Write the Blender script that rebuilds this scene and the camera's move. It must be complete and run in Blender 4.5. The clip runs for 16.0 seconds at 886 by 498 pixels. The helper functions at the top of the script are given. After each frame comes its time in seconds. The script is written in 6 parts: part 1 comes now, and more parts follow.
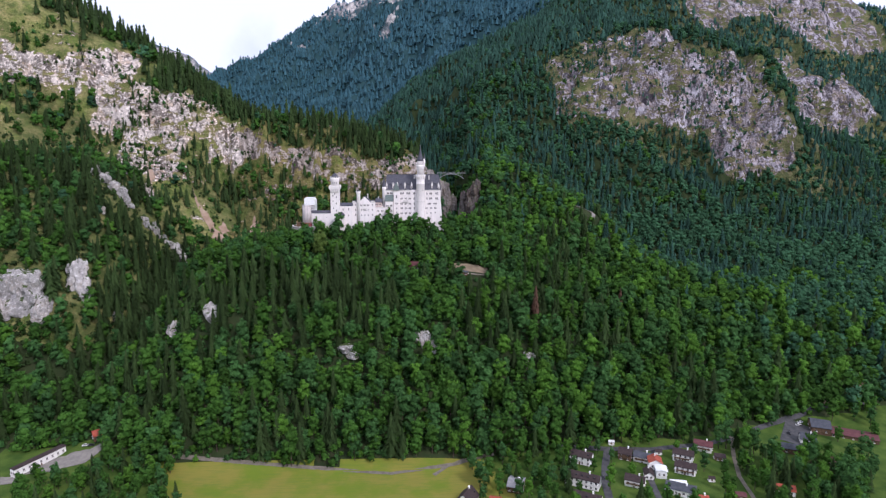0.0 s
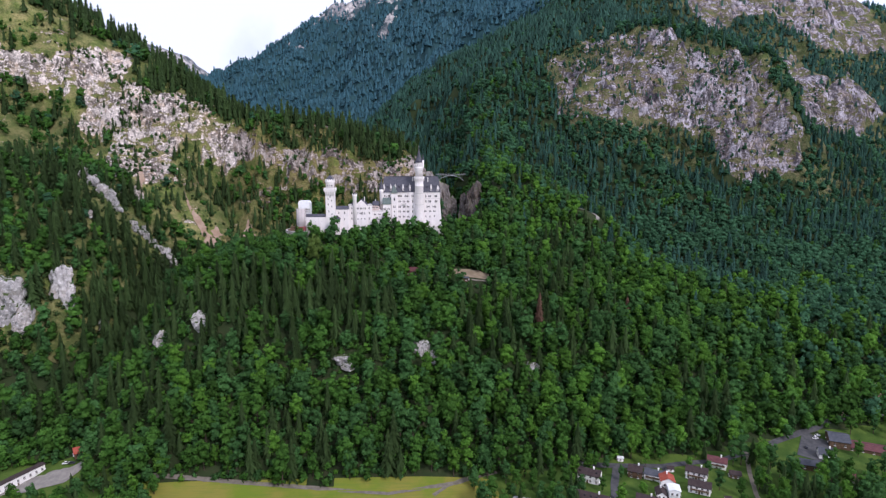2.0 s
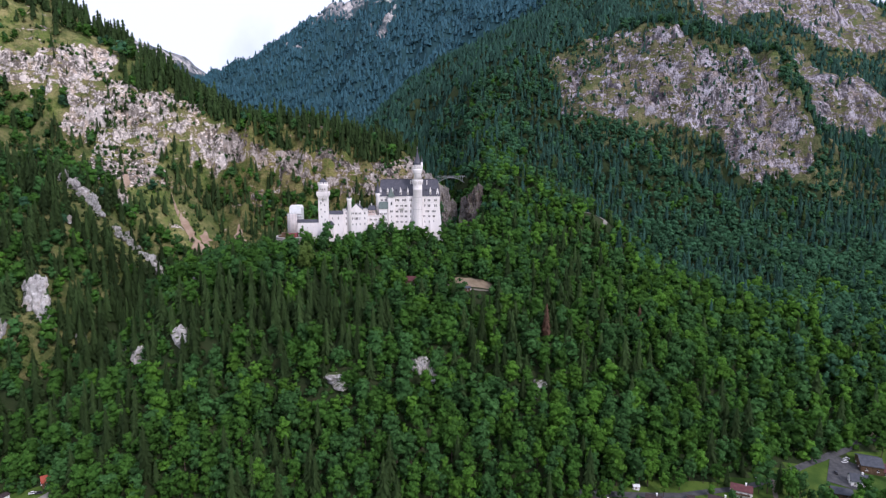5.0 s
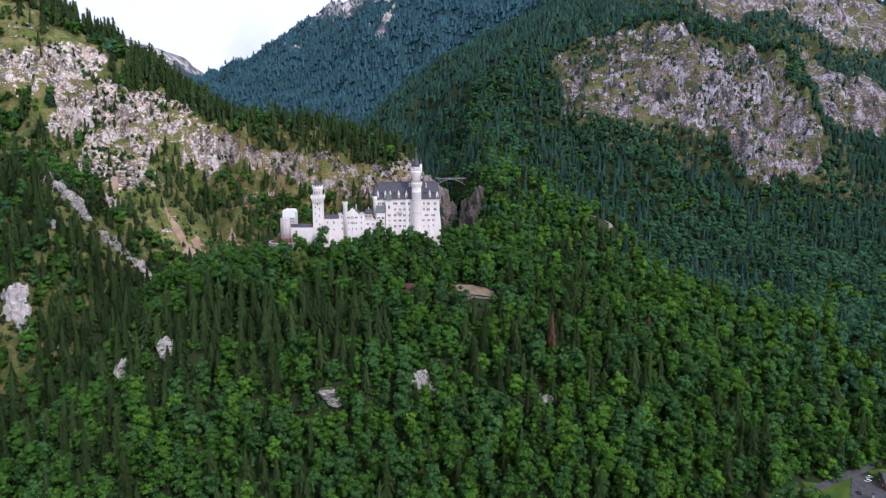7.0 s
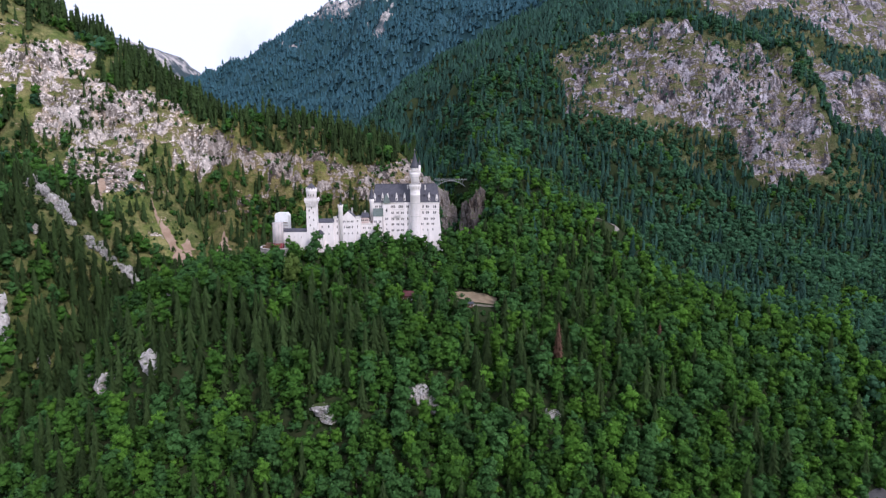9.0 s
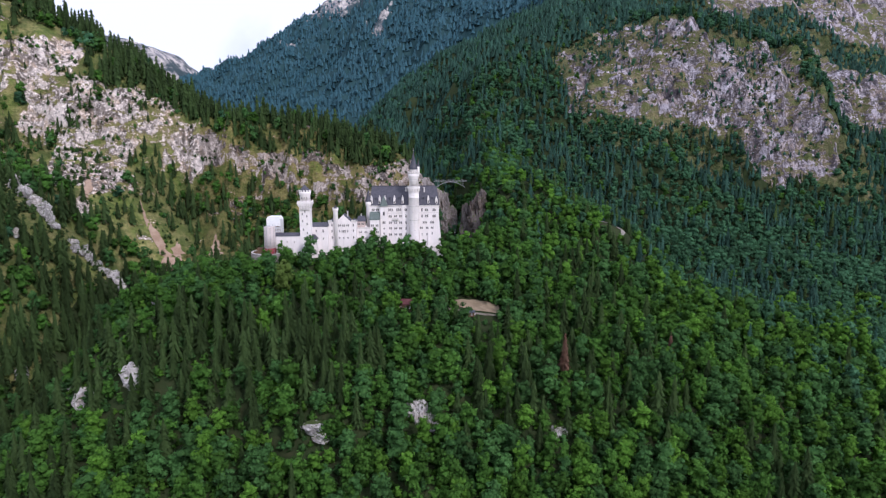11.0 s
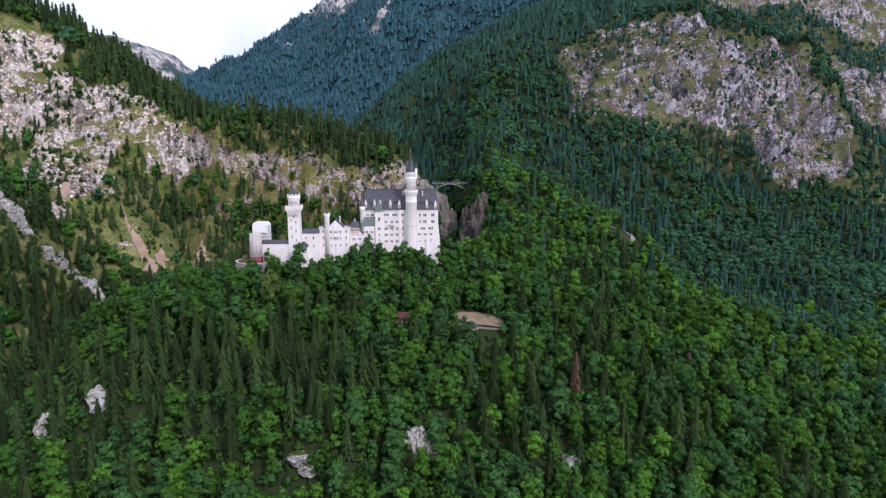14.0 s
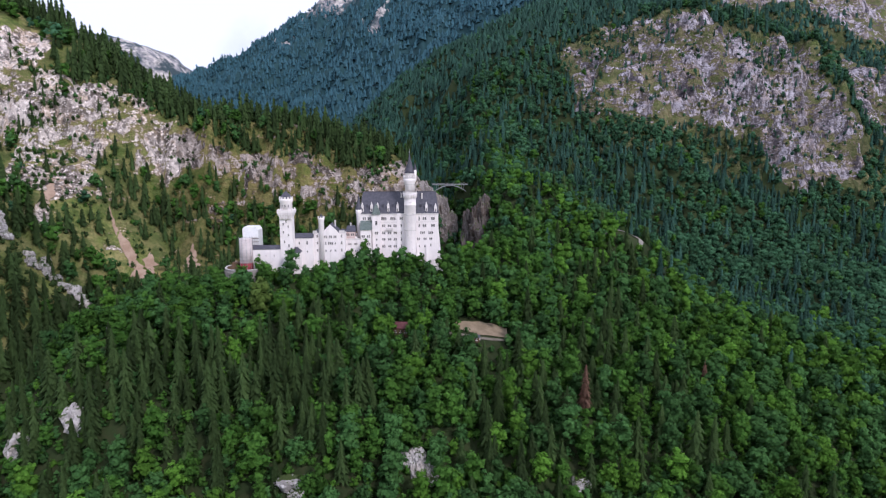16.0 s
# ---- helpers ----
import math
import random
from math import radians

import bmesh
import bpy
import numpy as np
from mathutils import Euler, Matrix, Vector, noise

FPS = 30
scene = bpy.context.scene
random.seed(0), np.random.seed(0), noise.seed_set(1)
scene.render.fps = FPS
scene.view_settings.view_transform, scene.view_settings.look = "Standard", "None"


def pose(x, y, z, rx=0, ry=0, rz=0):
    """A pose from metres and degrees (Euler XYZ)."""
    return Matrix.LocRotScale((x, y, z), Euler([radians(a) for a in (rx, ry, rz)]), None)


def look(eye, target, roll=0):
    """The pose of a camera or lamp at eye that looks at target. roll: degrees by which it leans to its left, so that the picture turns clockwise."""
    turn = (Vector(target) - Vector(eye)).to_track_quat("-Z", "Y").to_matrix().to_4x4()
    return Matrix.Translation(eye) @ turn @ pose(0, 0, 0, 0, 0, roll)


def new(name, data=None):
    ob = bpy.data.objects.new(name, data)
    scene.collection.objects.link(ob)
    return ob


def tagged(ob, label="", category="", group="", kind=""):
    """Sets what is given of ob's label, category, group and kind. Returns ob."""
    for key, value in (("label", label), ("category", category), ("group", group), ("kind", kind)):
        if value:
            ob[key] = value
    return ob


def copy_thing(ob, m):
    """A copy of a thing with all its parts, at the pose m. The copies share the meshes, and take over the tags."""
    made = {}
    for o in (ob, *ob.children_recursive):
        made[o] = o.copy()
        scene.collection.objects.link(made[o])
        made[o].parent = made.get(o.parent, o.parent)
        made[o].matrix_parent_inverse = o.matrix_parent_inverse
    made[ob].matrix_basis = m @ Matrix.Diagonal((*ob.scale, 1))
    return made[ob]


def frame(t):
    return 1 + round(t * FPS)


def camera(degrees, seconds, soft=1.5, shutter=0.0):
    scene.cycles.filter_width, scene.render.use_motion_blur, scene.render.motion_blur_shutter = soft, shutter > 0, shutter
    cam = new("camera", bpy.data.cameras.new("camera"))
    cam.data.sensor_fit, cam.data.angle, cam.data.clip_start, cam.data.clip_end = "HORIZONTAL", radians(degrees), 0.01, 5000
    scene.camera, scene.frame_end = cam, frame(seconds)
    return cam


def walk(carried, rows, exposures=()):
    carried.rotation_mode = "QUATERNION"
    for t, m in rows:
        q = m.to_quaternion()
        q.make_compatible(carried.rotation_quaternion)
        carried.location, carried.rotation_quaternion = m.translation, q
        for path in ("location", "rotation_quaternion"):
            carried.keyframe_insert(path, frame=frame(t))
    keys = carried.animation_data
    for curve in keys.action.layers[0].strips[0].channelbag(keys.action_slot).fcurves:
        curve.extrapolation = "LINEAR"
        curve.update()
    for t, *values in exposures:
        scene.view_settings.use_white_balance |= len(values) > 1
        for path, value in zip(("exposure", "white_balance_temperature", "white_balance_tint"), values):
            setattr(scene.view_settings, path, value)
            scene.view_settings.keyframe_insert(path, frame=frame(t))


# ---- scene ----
cam = camera(72.0, 16.0, 1.25)
PATH = [
    (0, (-1.606, -577.848, 186.53), (-1.53, -575.874, 186.216), 0.0),
    (0.5, (-1.424, -572.724, 186.55), (-1.348, -570.75, 186.237), -0.0),
    (1, (-1.259, -567.543, 186.582), (-1.182, -565.569, 186.27), -0.1),
    (1.5, (-1.121, -562.35, 186.622), (-1.044, -560.376, 186.311), -0.1),
    (2, (-0.97, -557.13, 186.665), (-0.892, -555.155, 186.354), -0.1),
    (2.5, (-0.793, -551.964, 186.717), (-0.714, -549.989, 186.406), -0.1),
    (3, (-0.645, -546.796, 186.776), (-0.566, -544.822, 186.467), -0.1),
    (3.5, (-0.517, -541.634, 186.846), (-0.439, -539.659, 186.537), -0.1),
    (4, (-0.419, -536.424, 186.948), (-0.34, -534.45, 186.639), -0.1),
    (6.5, (0.074, -509.898, 188.302), (0.155, -507.923, 187.993), -0.2),
    (7, (0.158, -504.451, 188.405), (0.24, -502.477, 188.097), -0.2),
    (7.5, (0.239, -498.872, 188.479), (0.322, -496.898, 188.171), -0.2),
    (8, (0.295, -493.282, 188.551), (0.378, -491.308, 188.244), -0.3),
    (8.5, (0.33, -487.753, 188.626), (0.414, -485.778, 188.319), -0.3),
    (9, (0.38, -482.325, 188.721), (0.465, -480.351, 188.414), -0.3),
    (11.5, (0.831, -455.548, 189.972), (0.92, -453.574, 189.663), -0.2),
    (12, (0.923, -450.26, 190.074), (1.013, -448.286, 189.766), -0.2),
    (12.5, (1.004, -445.016, 190.158), (1.095, -443.042, 189.85), -0.2),
    (13, (1.101, -439.786, 190.234), (1.193, -437.812, 189.926), -0.2),
    (13.5, (1.197, -434.562, 190.306), (1.289, -432.587, 189.999), -0.2),
    (14, (1.275, -429.314, 190.359), (1.369, -427.34, 190.051), -0.2),
    (14.5, (1.34, -424.014, 190.403), (1.434, -422.04, 190.096), -0.2),
    (15, (1.424, -418.679, 190.429), (1.519, -416.706, 190.121), -0.2),
    (15.5, (1.5, -413.341, 190.456), (1.596, -411.368, 190.149), -0.2),
    (16, (1.533, -407.991, 190.485), (1.629, -406.017, 190.178), -0.2),
]
walk(cam, [(t, look(eye, target, roll)) for t, eye, target, roll in PATH],
     [(0.0, 0.03, 6000, 22), (16.0, 0.03, 6000, 22)])

# ---- sky and sun ----
SUN_AZIMUTH, SUN_HEIGHT = 142.0, 40.0   # degrees: where the soft sun stands, from +y towards +x
world = bpy.data.worlds.new("sky")
scene.world = world
world.use_nodes = True
wt = world.node_tree
wt.nodes.clear()
sky = wt.nodes.new("ShaderNodeTexSky")
sky.sky_type, sky.sun_disc = "NISHITA", False
sky.sun_elevation, sky.sun_rotation = radians(SUN_HEIGHT), radians(SUN_AZIMUTH)
sky.air_density, sky.dust_density, sky.ozone_density = 1.0, 2.5, 1.2
coord = wt.nodes.new("ShaderNodeTexCoord")
clouds = wt.nodes.new("ShaderNodeTexNoise")
clouds.inputs["Scale"].default_value, clouds.inputs["Detail"].default_value = 2.2, 6.0
ramp = wt.nodes.new("ShaderNodeValToRGB")
ramp.color_ramp.elements[0].position, ramp.color_ramp.elements[1].position = 0.22, 0.46
cover = wt.nodes.new("ShaderNodeMix")
cover.data_type = "RGBA"
cover.inputs["B"].default_value = (10.2, 11.0, 12.4, 1)
back = wt.nodes.new("ShaderNodeBackground")
back.inputs["Strength"].default_value = 0.095
wout = wt.nodes.new("ShaderNodeOutputWorld")
wt.links.new(coord.outputs["Generated"], clouds.inputs["Vector"])
wt.links.new(clouds.outputs["Fac"], ramp.inputs["Fac"])
wt.links.new(ramp.outputs["Color"], cover.inputs["Factor"])
wt.links.new(sky.outputs["Color"], cover.inputs["A"])
wt.links.new(cover.outputs["Result"], back.inputs["Color"])
wt.links.new(back.outputs["Background"], wout.inputs["Surface"])

sun = new("sun", bpy.data.lights.new("sun", "SUN"))
sun.data.energy, sun.data.angle, sun.data.color = 2.4, radians(10), (1.0, 0.94, 0.87)
az, el = radians(SUN_AZIMUTH), radians(SUN_HEIGHT)
sun.matrix_world = look((math.sin(az) * math.cos(el) * 900, math.cos(az) * math.cos(el) * 900, math.sin(el) * 900), (0, 0, 0))


# ---- materials ----
class Mat:
    """A small builder for node materials."""

    def __init__(self, name, rough=0.9, spec=0.25, metal=0.0):
        self.m = bpy.data.materials.new(name)
        self.m.use_nodes = True
        self.t = self.m.node_tree
        self.b = self.t.nodes["Principled BSDF"]
        self.b.inputs["Roughness"].default_value = rough
        self.b.inputs["Specular IOR Level"].default_value = spec
        self.b.inputs["Metallic"].default_value = metal
        self.geo = self.t.nodes.new("ShaderNodeNewGeometry")

    def put(self, node, slot, value):
        if isinstance(value, bpy.types.NodeSocket):
            self.t.links.new(value, node.inputs[slot])
        elif isinstance(value, tuple) and len(value) == 3 and node.inputs[slot].type == "RGBA":
            node.inputs[slot].default_value = (*value, 1)
        else:
            node.inputs[slot].default_value = value

    def noise(self, scale, detail=4.0, rough=0.55, stretch=None, vec=None, tilt=0.0):
        n = self.t.nodes.new("ShaderNodeTexNoise")
        n.inputs["Scale"].default_value = scale
        n.inputs["Detail"].default_value = detail
        n.inputs["Roughness"].default_value = rough
        vec = vec or self.geo.outputs["Position"]
        if stretch:
            mp = self.t.nodes.new("ShaderNodeMapping")
            mp.inputs["Scale"].default_value = stretch
            mp.inputs["Rotation"].default_value = (0, radians(tilt), 0)
            self.t.links.new(vec, mp.inputs["Vector"])
            vec = mp.outputs["Vector"]
        self.t.links.new(vec, n.inputs["Vector"])
        return n.outputs["Fac"]

    def ramp(self, fac, lo, hi, smooth=True):
        r = self.t.nodes.new("ShaderNodeMapRange")
        r.interpolation_type = "SMOOTHSTEP" if smooth else "LINEAR"
        self.put(r, "Value", fac)
        r.inputs["From Min"].default_value, r.inputs["From Max"].default_value = lo, hi
        return r.outputs["Result"]

    def mix(self, fac, a, b, mode="MIX"):
        n = self.t.nodes.new("ShaderNodeMix")
        n.data_type, n.blend_type = "RGBA", mode
        self.put(n, "Factor", fac)
        self.put(n, "A", a)
        self.put(n, "B", b)
        return n.outputs["Result"]

    def math(self, op, a, b=0.0):
        n = self.t.nodes.new("ShaderNodeMath")
        n.operation = op
        self.put(n, 0, a)
        self.put(n, 1, b)
        return n.outputs["Value"]

    def up(self):
        n = self.t.nodes.new("ShaderNodeSeparateXYZ")
        self.t.links.new(self.geo.outputs["Normal"], n.inputs["Vector"])
        return n.outputs["Z"]

    def axis(self, which):
        n = self.t.nodes.new("ShaderNodeSeparateXYZ")
        self.t.links.new(self.geo.outputs["Position"], n.inputs["Vector"])
        return n.outputs[which]

    def given(self, name):
        """What the mesh itself carries under that name."""
        n = self.t.nodes.new("ShaderNodeAttribute")
        n.attribute_name = name
        return n

    def grey(self, value):
        n = self.t.nodes.new("ShaderNodeCombineColor")
        for slot in ("Red", "Green", "Blue"):
            self.put(n, slot, value)
        return n.outputs["Color"]

    def done(self, colour, bump=None, strength=0.4, distance=0.3, normal=None):
        self.put(self.b, "Base Color", colour)
        if bump is not None:
            n = self.t.nodes.new("ShaderNodeBump")
            n.inputs["Strength"].default_value, n.inputs["Distance"].default_value = strength, distance
            self.t.links.new(bump, n.inputs["Height"])
            if normal is not None:
                self.t.links.new(normal, n.inputs["Normal"])
            self.t.links.new(n.outputs["Normal"], self.b.inputs["Normal"])
        return self.m


def foliage(name, dark, mid, light, patch=0.05, leaf=1.1, vary=1.0):
    """Leaves: tone differs by stand, by tree and by leaf; the crowns are shaded softly, as rounded masses."""
    m = Mat(name, 0.8, 0.1)
    isle = m.geo.outputs["Random Per Island"]
    c = m.mix(m.ramp(m.noise(patch, 3), 0.3, 0.7), dark, mid)
    c = m.mix(m.math("MULTIPLY", m.ramp(m.noise(0.15, 2, 0.5, (1, 1, 0.35)), 0.42, 0.62), 0.3), c, light)
    c = m.mix(m.math("MULTIPLY", isle, 0.55 * vary), c, light)
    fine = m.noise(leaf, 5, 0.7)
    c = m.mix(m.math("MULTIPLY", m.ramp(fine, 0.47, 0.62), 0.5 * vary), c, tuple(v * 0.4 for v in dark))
    tone = m.math("ADD", m.math("MULTIPLY", m.given("tone").outputs["Fac"], 0.75 * vary), 1.0 - 0.38 * vary)
    c = m.mix(1.0, c, m.grey(tone), "MULTIPLY")
    turned = m.t.nodes.new("ShaderNodeVectorTransform")
    turned.vector_type, turned.convert_from, turned.convert_to = "NORMAL", "OBJECT", "WORLD"
    m.t.links.new(m.given("crown").outputs["Vector"], turned.inputs["Vector"])
    both = m.t.nodes.new("ShaderNodeMix")
    both.data_type = "VECTOR"
    both.inputs["Factor"].default_value = 0.52
    m.t.links.new(m.geo.outputs["Normal"], both.inputs["A"])
    m.t.links.new(turned.outputs["Vector"], both.inputs["B"])
    unit = m.t.nodes.new("ShaderNodeVectorMath")
    unit.operation = "NORMALIZE"
    m.t.links.new(both.outputs["Result"], unit.inputs[0])
    leafy = m.done(c, fine, 0.6, 0.6, unit.outputs["Vector"])
    through_leaf = m.t.nodes.new("ShaderNodeBsdfTranslucent")
    m.put(through_leaf, "Color", c)
    blend = m.t.nodes.new("ShaderNodeMixShader")
    blend.inputs["Fac"].default_value = 0.28
    m.t.links.new(m.b.outputs["BSDF"], blend.inputs[1])
    m.t.links.new(through_leaf.outputs["BSDF"], blend.inputs[2])
    m.t.links.new(blend.outputs["Shader"], m.t.nodes["Material Output"].inputs["Surface"])
    return leafy


def plain(name, a, b, scale=0.6, rough=0.85, spec=0.25, bump=0.15, metal=0.0, fine=6.0):
    m = Mat(name, rough, spec, metal)
    c = m.mix(m.ramp(m.noise(scale, 6), 0.3, 0.7), a, b)
    c = m.mix(m.math("MULTIPLY", m.ramp(m.noise(fine, 4), 0.45, 0.75), 0.35), c, tuple(v * 0.6 for v in a))
    return m.done(c, m.noise(fine, 4), bump, 0.05)


def streaked(name, a, b, dirt):
    """Limestone and lime plaster: rain streaks run down it."""
    m = Mat(name, 0.85, 0.25)
    c = m.mix(m.ramp(m.noise(0.25, 5), 0.35, 0.7), a, b)
    runs = m.noise(1.0, 5, 0.6, (0.9, 0.9, 0.06))
    c = m.mix(m.math("MULTIPLY", m.ramp(runs, 0.5, 0.8), 0.45), c, dirt)
    return m.done(c, m.noise(5.0, 4), 0.1, 0.04)


def rock_colour(m, mid, fine, chips=0.65):
    """Weathered limestone: pale faces, dark clefts, ochre stains."""
    faces = m.noise(0.036, 9, 0.70, (1.0, 1.0, 0.6), tilt=28)
    broad = m.noise(0.013, 4, 0.6, (1.6, 1.6, 0.6), tilt=30)
    clefts = m.noise(0.055, 9, 0.72, (1.7, 1.7, 0.40), tilt=26)
    cracks = m.noise(0.17, 6, 0.68, (1.2, 1.2, 0.6), tilt=-22)
    rock = m.mix(m.ramp(faces, 0.41, 0.59), (0.13, 0.115, 0.105), (0.39, 0.365, 0.35))
    rock = m.mix(m.math("MULTIPLY", m.ramp(broad, 0.47, 0.60), 0.6), rock, (0.54, 0.50, 0.48))
    rock = m.mix(m.math("MULTIPLY", m.ramp(mid, 0.49, 0.62), 0.6), rock, (0.31, 0.235, 0.165))
    rock = m.mix(m.math("MULTIPLY", m.ramp(clefts, 0.51, 0.57), 0.9), rock, (0.055, 0.048, 0.042))
    rock = m.mix(m.math("MULTIPLY", m.ramp(cracks, 0.52, 0.58), 0.75), rock, (0.075, 0.066, 0.058))
    return m.mix(m.math("MULTIPLY", m.ramp(fine, 0.52, 0.62), chips), rock, (0.66, 0.63, 0.62))


def rock_material(name, tint, share=0.35):
    m = Mat(name, 0.9, 0.15)
    mid, fine = m.noise(0.07, 6, 0.6), m.noise(0.5, 6, 0.65)
    rock = m.mix(share, rock_colour(m, mid, fine), tint)
    moss = m.math("ADD", m.up(), m.math("MULTIPLY", m.math("SUBTRACT", m.noise(0.3, 5), 0.5), 1.2))
    return m.done(m.mix(m.ramp(moss, 0.62, 0.8), rock, (0.06, 0.085, 0.028)), m.math("ADD", m.noise(0.8, 7, 0.7), m.noise(0.3, 6, 0.7, (1, 1, 0.3))), 1.0, 0.8)


def woodland_floor(name, a, b, c2):
    m = Mat(name, 0.95, 0.1)
    fine = m.noise(0.25, 6, 0.65)
    c = m.mix(m.ramp(m.noise(0.02, 5), 0.35, 0.65), a, b)
    return m.done(m.mix(m.math("MULTIPLY", m.ramp(fine, 0.45, 0.7), 0.5), c, c2), fine, 0.8, 1.0)


def ground_material(name, tone, turf_tone, bare, runs=0.0, chips=0.65):
    """Forest floor, alpine grass and limestone, told apart by where the cliffs stand and by patches; tone: the rock's
    tint, with haze painted in on the eastern cliffs; runs: how dark its water streaks are.
    """
    m = Mat(name, 0.95, 0.1)
    big, mid, fine = m.noise(0.012, 5), m.noise(0.06, 6, 0.6), m.noise(0.35, 6, 0.65)
    strata = m.noise(0.10, 7, 0.68, (0.45, 0.6, 1.5), tilt=24)
    mottle = m.noise(0.075, 8, 0.72)
    rock = m.mix(1.0, rock_colour(m, mid, fine, chips), tone, "MULTIPLY")
    if runs:
        wet = m.noise(0.09, 6, 0.65, (1.0, 1.0, 0.10), tilt=8)
        rock = m.mix(m.math("MULTIPLY", m.ramp(wet, 0.50, 0.60), runs), rock, (0.05, 0.045, 0.055))
    grass = m.mix(m.ramp(mid, 0.35, 0.65), (0.095, 0.125, 0.036), (0.205, 0.185, 0.09))
    grass = m.mix(m.math("MULTIPLY", m.ramp(mottle, 0.46, 0.58), 0.7), grass, (0.035, 0.062, 0.018))
    grass = m.mix(m.math("MULTIPLY", m.ramp(fine, 0.45, 0.65), 0.6), grass, (0.045, 0.070, 0.022))
    soil = m.mix(m.ramp(fine, 0.35, 0.65), (0.025, 0.04, 0.014), (0.05, 0.055, 0.025))
    patch = m.noise(0.021, 7, 0.64)
    uneven = m.math("ADD", m.given("bare").outputs["Fac"], m.math("MULTIPLY", m.math("SUBTRACT", patch, 0.5), 1.9))
    uneven = m.math("ADD", uneven, m.math("MULTIPLY", m.math("SUBTRACT", strata, 0.5), 1.4))
    uneven = m.math("ADD", uneven, m.math("MULTIPLY", m.math("SUBTRACT", mottle, 0.5), 1.5))
    uneven = m.math("ADD", uneven, m.math("MULTIPLY", m.math("SUBTRACT", fine, 0.5), 0.5))
    turf = m.mix(1.0, m.mix(m.ramp(big, 0.4, 0.6), m.mix(0.5, soil, grass), grass), turf_tone, "MULTIPLY")
    dry = m.mix(1.0, m.mix(m.ramp(fine, 0.4, 0.6), (0.075, 0.072, 0.032), (0.17, 0.14, 0.085)), turf_tone, "MULTIPLY")
    c = m.mix(m.ramp(uneven, bare - 0.12, bare), turf, dry)
    c = m.mix(m.ramp(uneven, bare, bare + 0.07), c, rock)
    return m.done(c, m.math("ADD", m.math("MULTIPLY", strata, 2.0), m.math("ADD", fine, m.math("MULTIPLY", mottle, 1.5))), 1.0, 3.5)


def summit_rock():
    """Bare grey-white rock above the tree line, with dark scrub in its hollows."""
    m = Mat("pale_summit_rock", 0.9, 0.15)
    scrub = m.ramp(m.noise(0.0055, 9, 0.72, (1, 1, 1.6)), 0.44, 0.56)
    rock = m.mix(m.ramp(m.noise(0.02, 7, 0.7), 0.4, 0.62), (0.22, 0.22, 0.24), (0.60, 0.55, 0.51))
    return m.done(m.mix(scrub, (0.05, 0.075, 0.085), rock), m.noise(0.02, 7, 0.7), 1.0, 12.0)


def meadow_material():
    m = Mat("mown_meadow", 0.95, 0.1)
    c = m.mix(m.ramp(m.noise(0.05, 5), 0.35, 0.65), (0.125, 0.175, 0.018), (0.205, 0.185, 0.038))
    c = m.mix(m.math("MULTIPLY", m.ramp(m.noise(0.9, 5, 0.6, (0.12, 1.0, 1.0)), 0.4, 0.7), 0.4), c, (0.10, 0.15, 0.03))
    return m.done(c, m.noise(3.0, 4), 0.3, 0.1)


GROUND = ground_material("limestone_slopes", (1.92, 1.82, 1.74), (2.1, 2.02, 1.8), 0.80)
BROWNED = ground_material("grey_brown_slopes", (1.2, 1.12, 1.06), (1.8, 1.62, 1.4), 0.82, 0.35)
# The blue-mauve cast of these cliffs is haze put into rock and turf colour.
HAZY_SLOPES = ground_material("haze_tinted_cliff_slopes", (1.24, 1.24, 1.44), (1.32, 1.26, 1.42), 0.93, 0.85, 0.35)
DIRT = plain("trodden_dirt", (0.13, 0.115, 0.09), (0.19, 0.17, 0.14), 0.3, 0.95, 0.1, 0.3, fine=2.0)
ROCK = rock_material("broken_limestone", (0.60, 0.58, 0.58))
GORGE = rock_material("brown_gorge_rock", (0.062, 0.048, 0.041), 0.8)
CRAG = rock_material("grey_brown_crag_rock", (0.17, 0.15, 0.14), 0.6)
SUMMIT = summit_rock()
FLOOR = woodland_floor("forest_floor", (0.020, 0.032, 0.012), (0.032, 0.048, 0.018), (0.05, 0.046, 0.024))
# Bluish haze is put into the far floor's colour.
HAZY_FLOOR = woodland_floor("haze_tinted_forest_floor", (0.020, 0.056, 0.063), (0.028, 0.068, 0.076), (0.036, 0.080, 0.085))
MEADOW = meadow_material()
LAWN = plain("lawn", (0.034, 0.072, 0.013), (0.082, 0.128, 0.024), 0.09, 0.95, 0.1, 0.3, fine=2.0)
GRAVEL = plain("pale_gravel", (0.19, 0.175, 0.16), (0.27, 0.25, 0.22), 0.3, 0.95, 0.15, 0.3, fine=3.0)
EARTH = plain("bare_earth", (0.20, 0.155, 0.105), (0.29, 0.23, 0.16), 0.2, 0.95, 0.1, 0.4, fine=1.5)
SCREE = plain("pink_scree", (0.27, 0.185, 0.13), (0.38, 0.28, 0.21), 0.12, 0.95, 0.1, 0.6, fine=0.9)
ASPHALT = plain("asphalt", (0.05, 0.05, 0.055), (0.09, 0.09, 0.09), 0.3, 0.9, 0.25, 0.2)
LIME = streaked("pale_limestone", (0.76, 0.712, 0.70), (0.82, 0.77, 0.755), (0.52, 0.475, 0.455))
TRIM = streaked("stone_trim", (0.58, 0.55, 0.53), (0.66, 0.62, 0.60), (0.36, 0.34, 0.33))
PINKISH = streaked("rose_sandstone", (0.50, 0.40, 0.37), (0.58, 0.47, 0.43), (0.34, 0.28, 0.26))
PLASTER = streaked("white_plaster", (0.82, 0.80, 0.78), (0.87, 0.85, 0.83), (0.5, 0.48, 0.45))
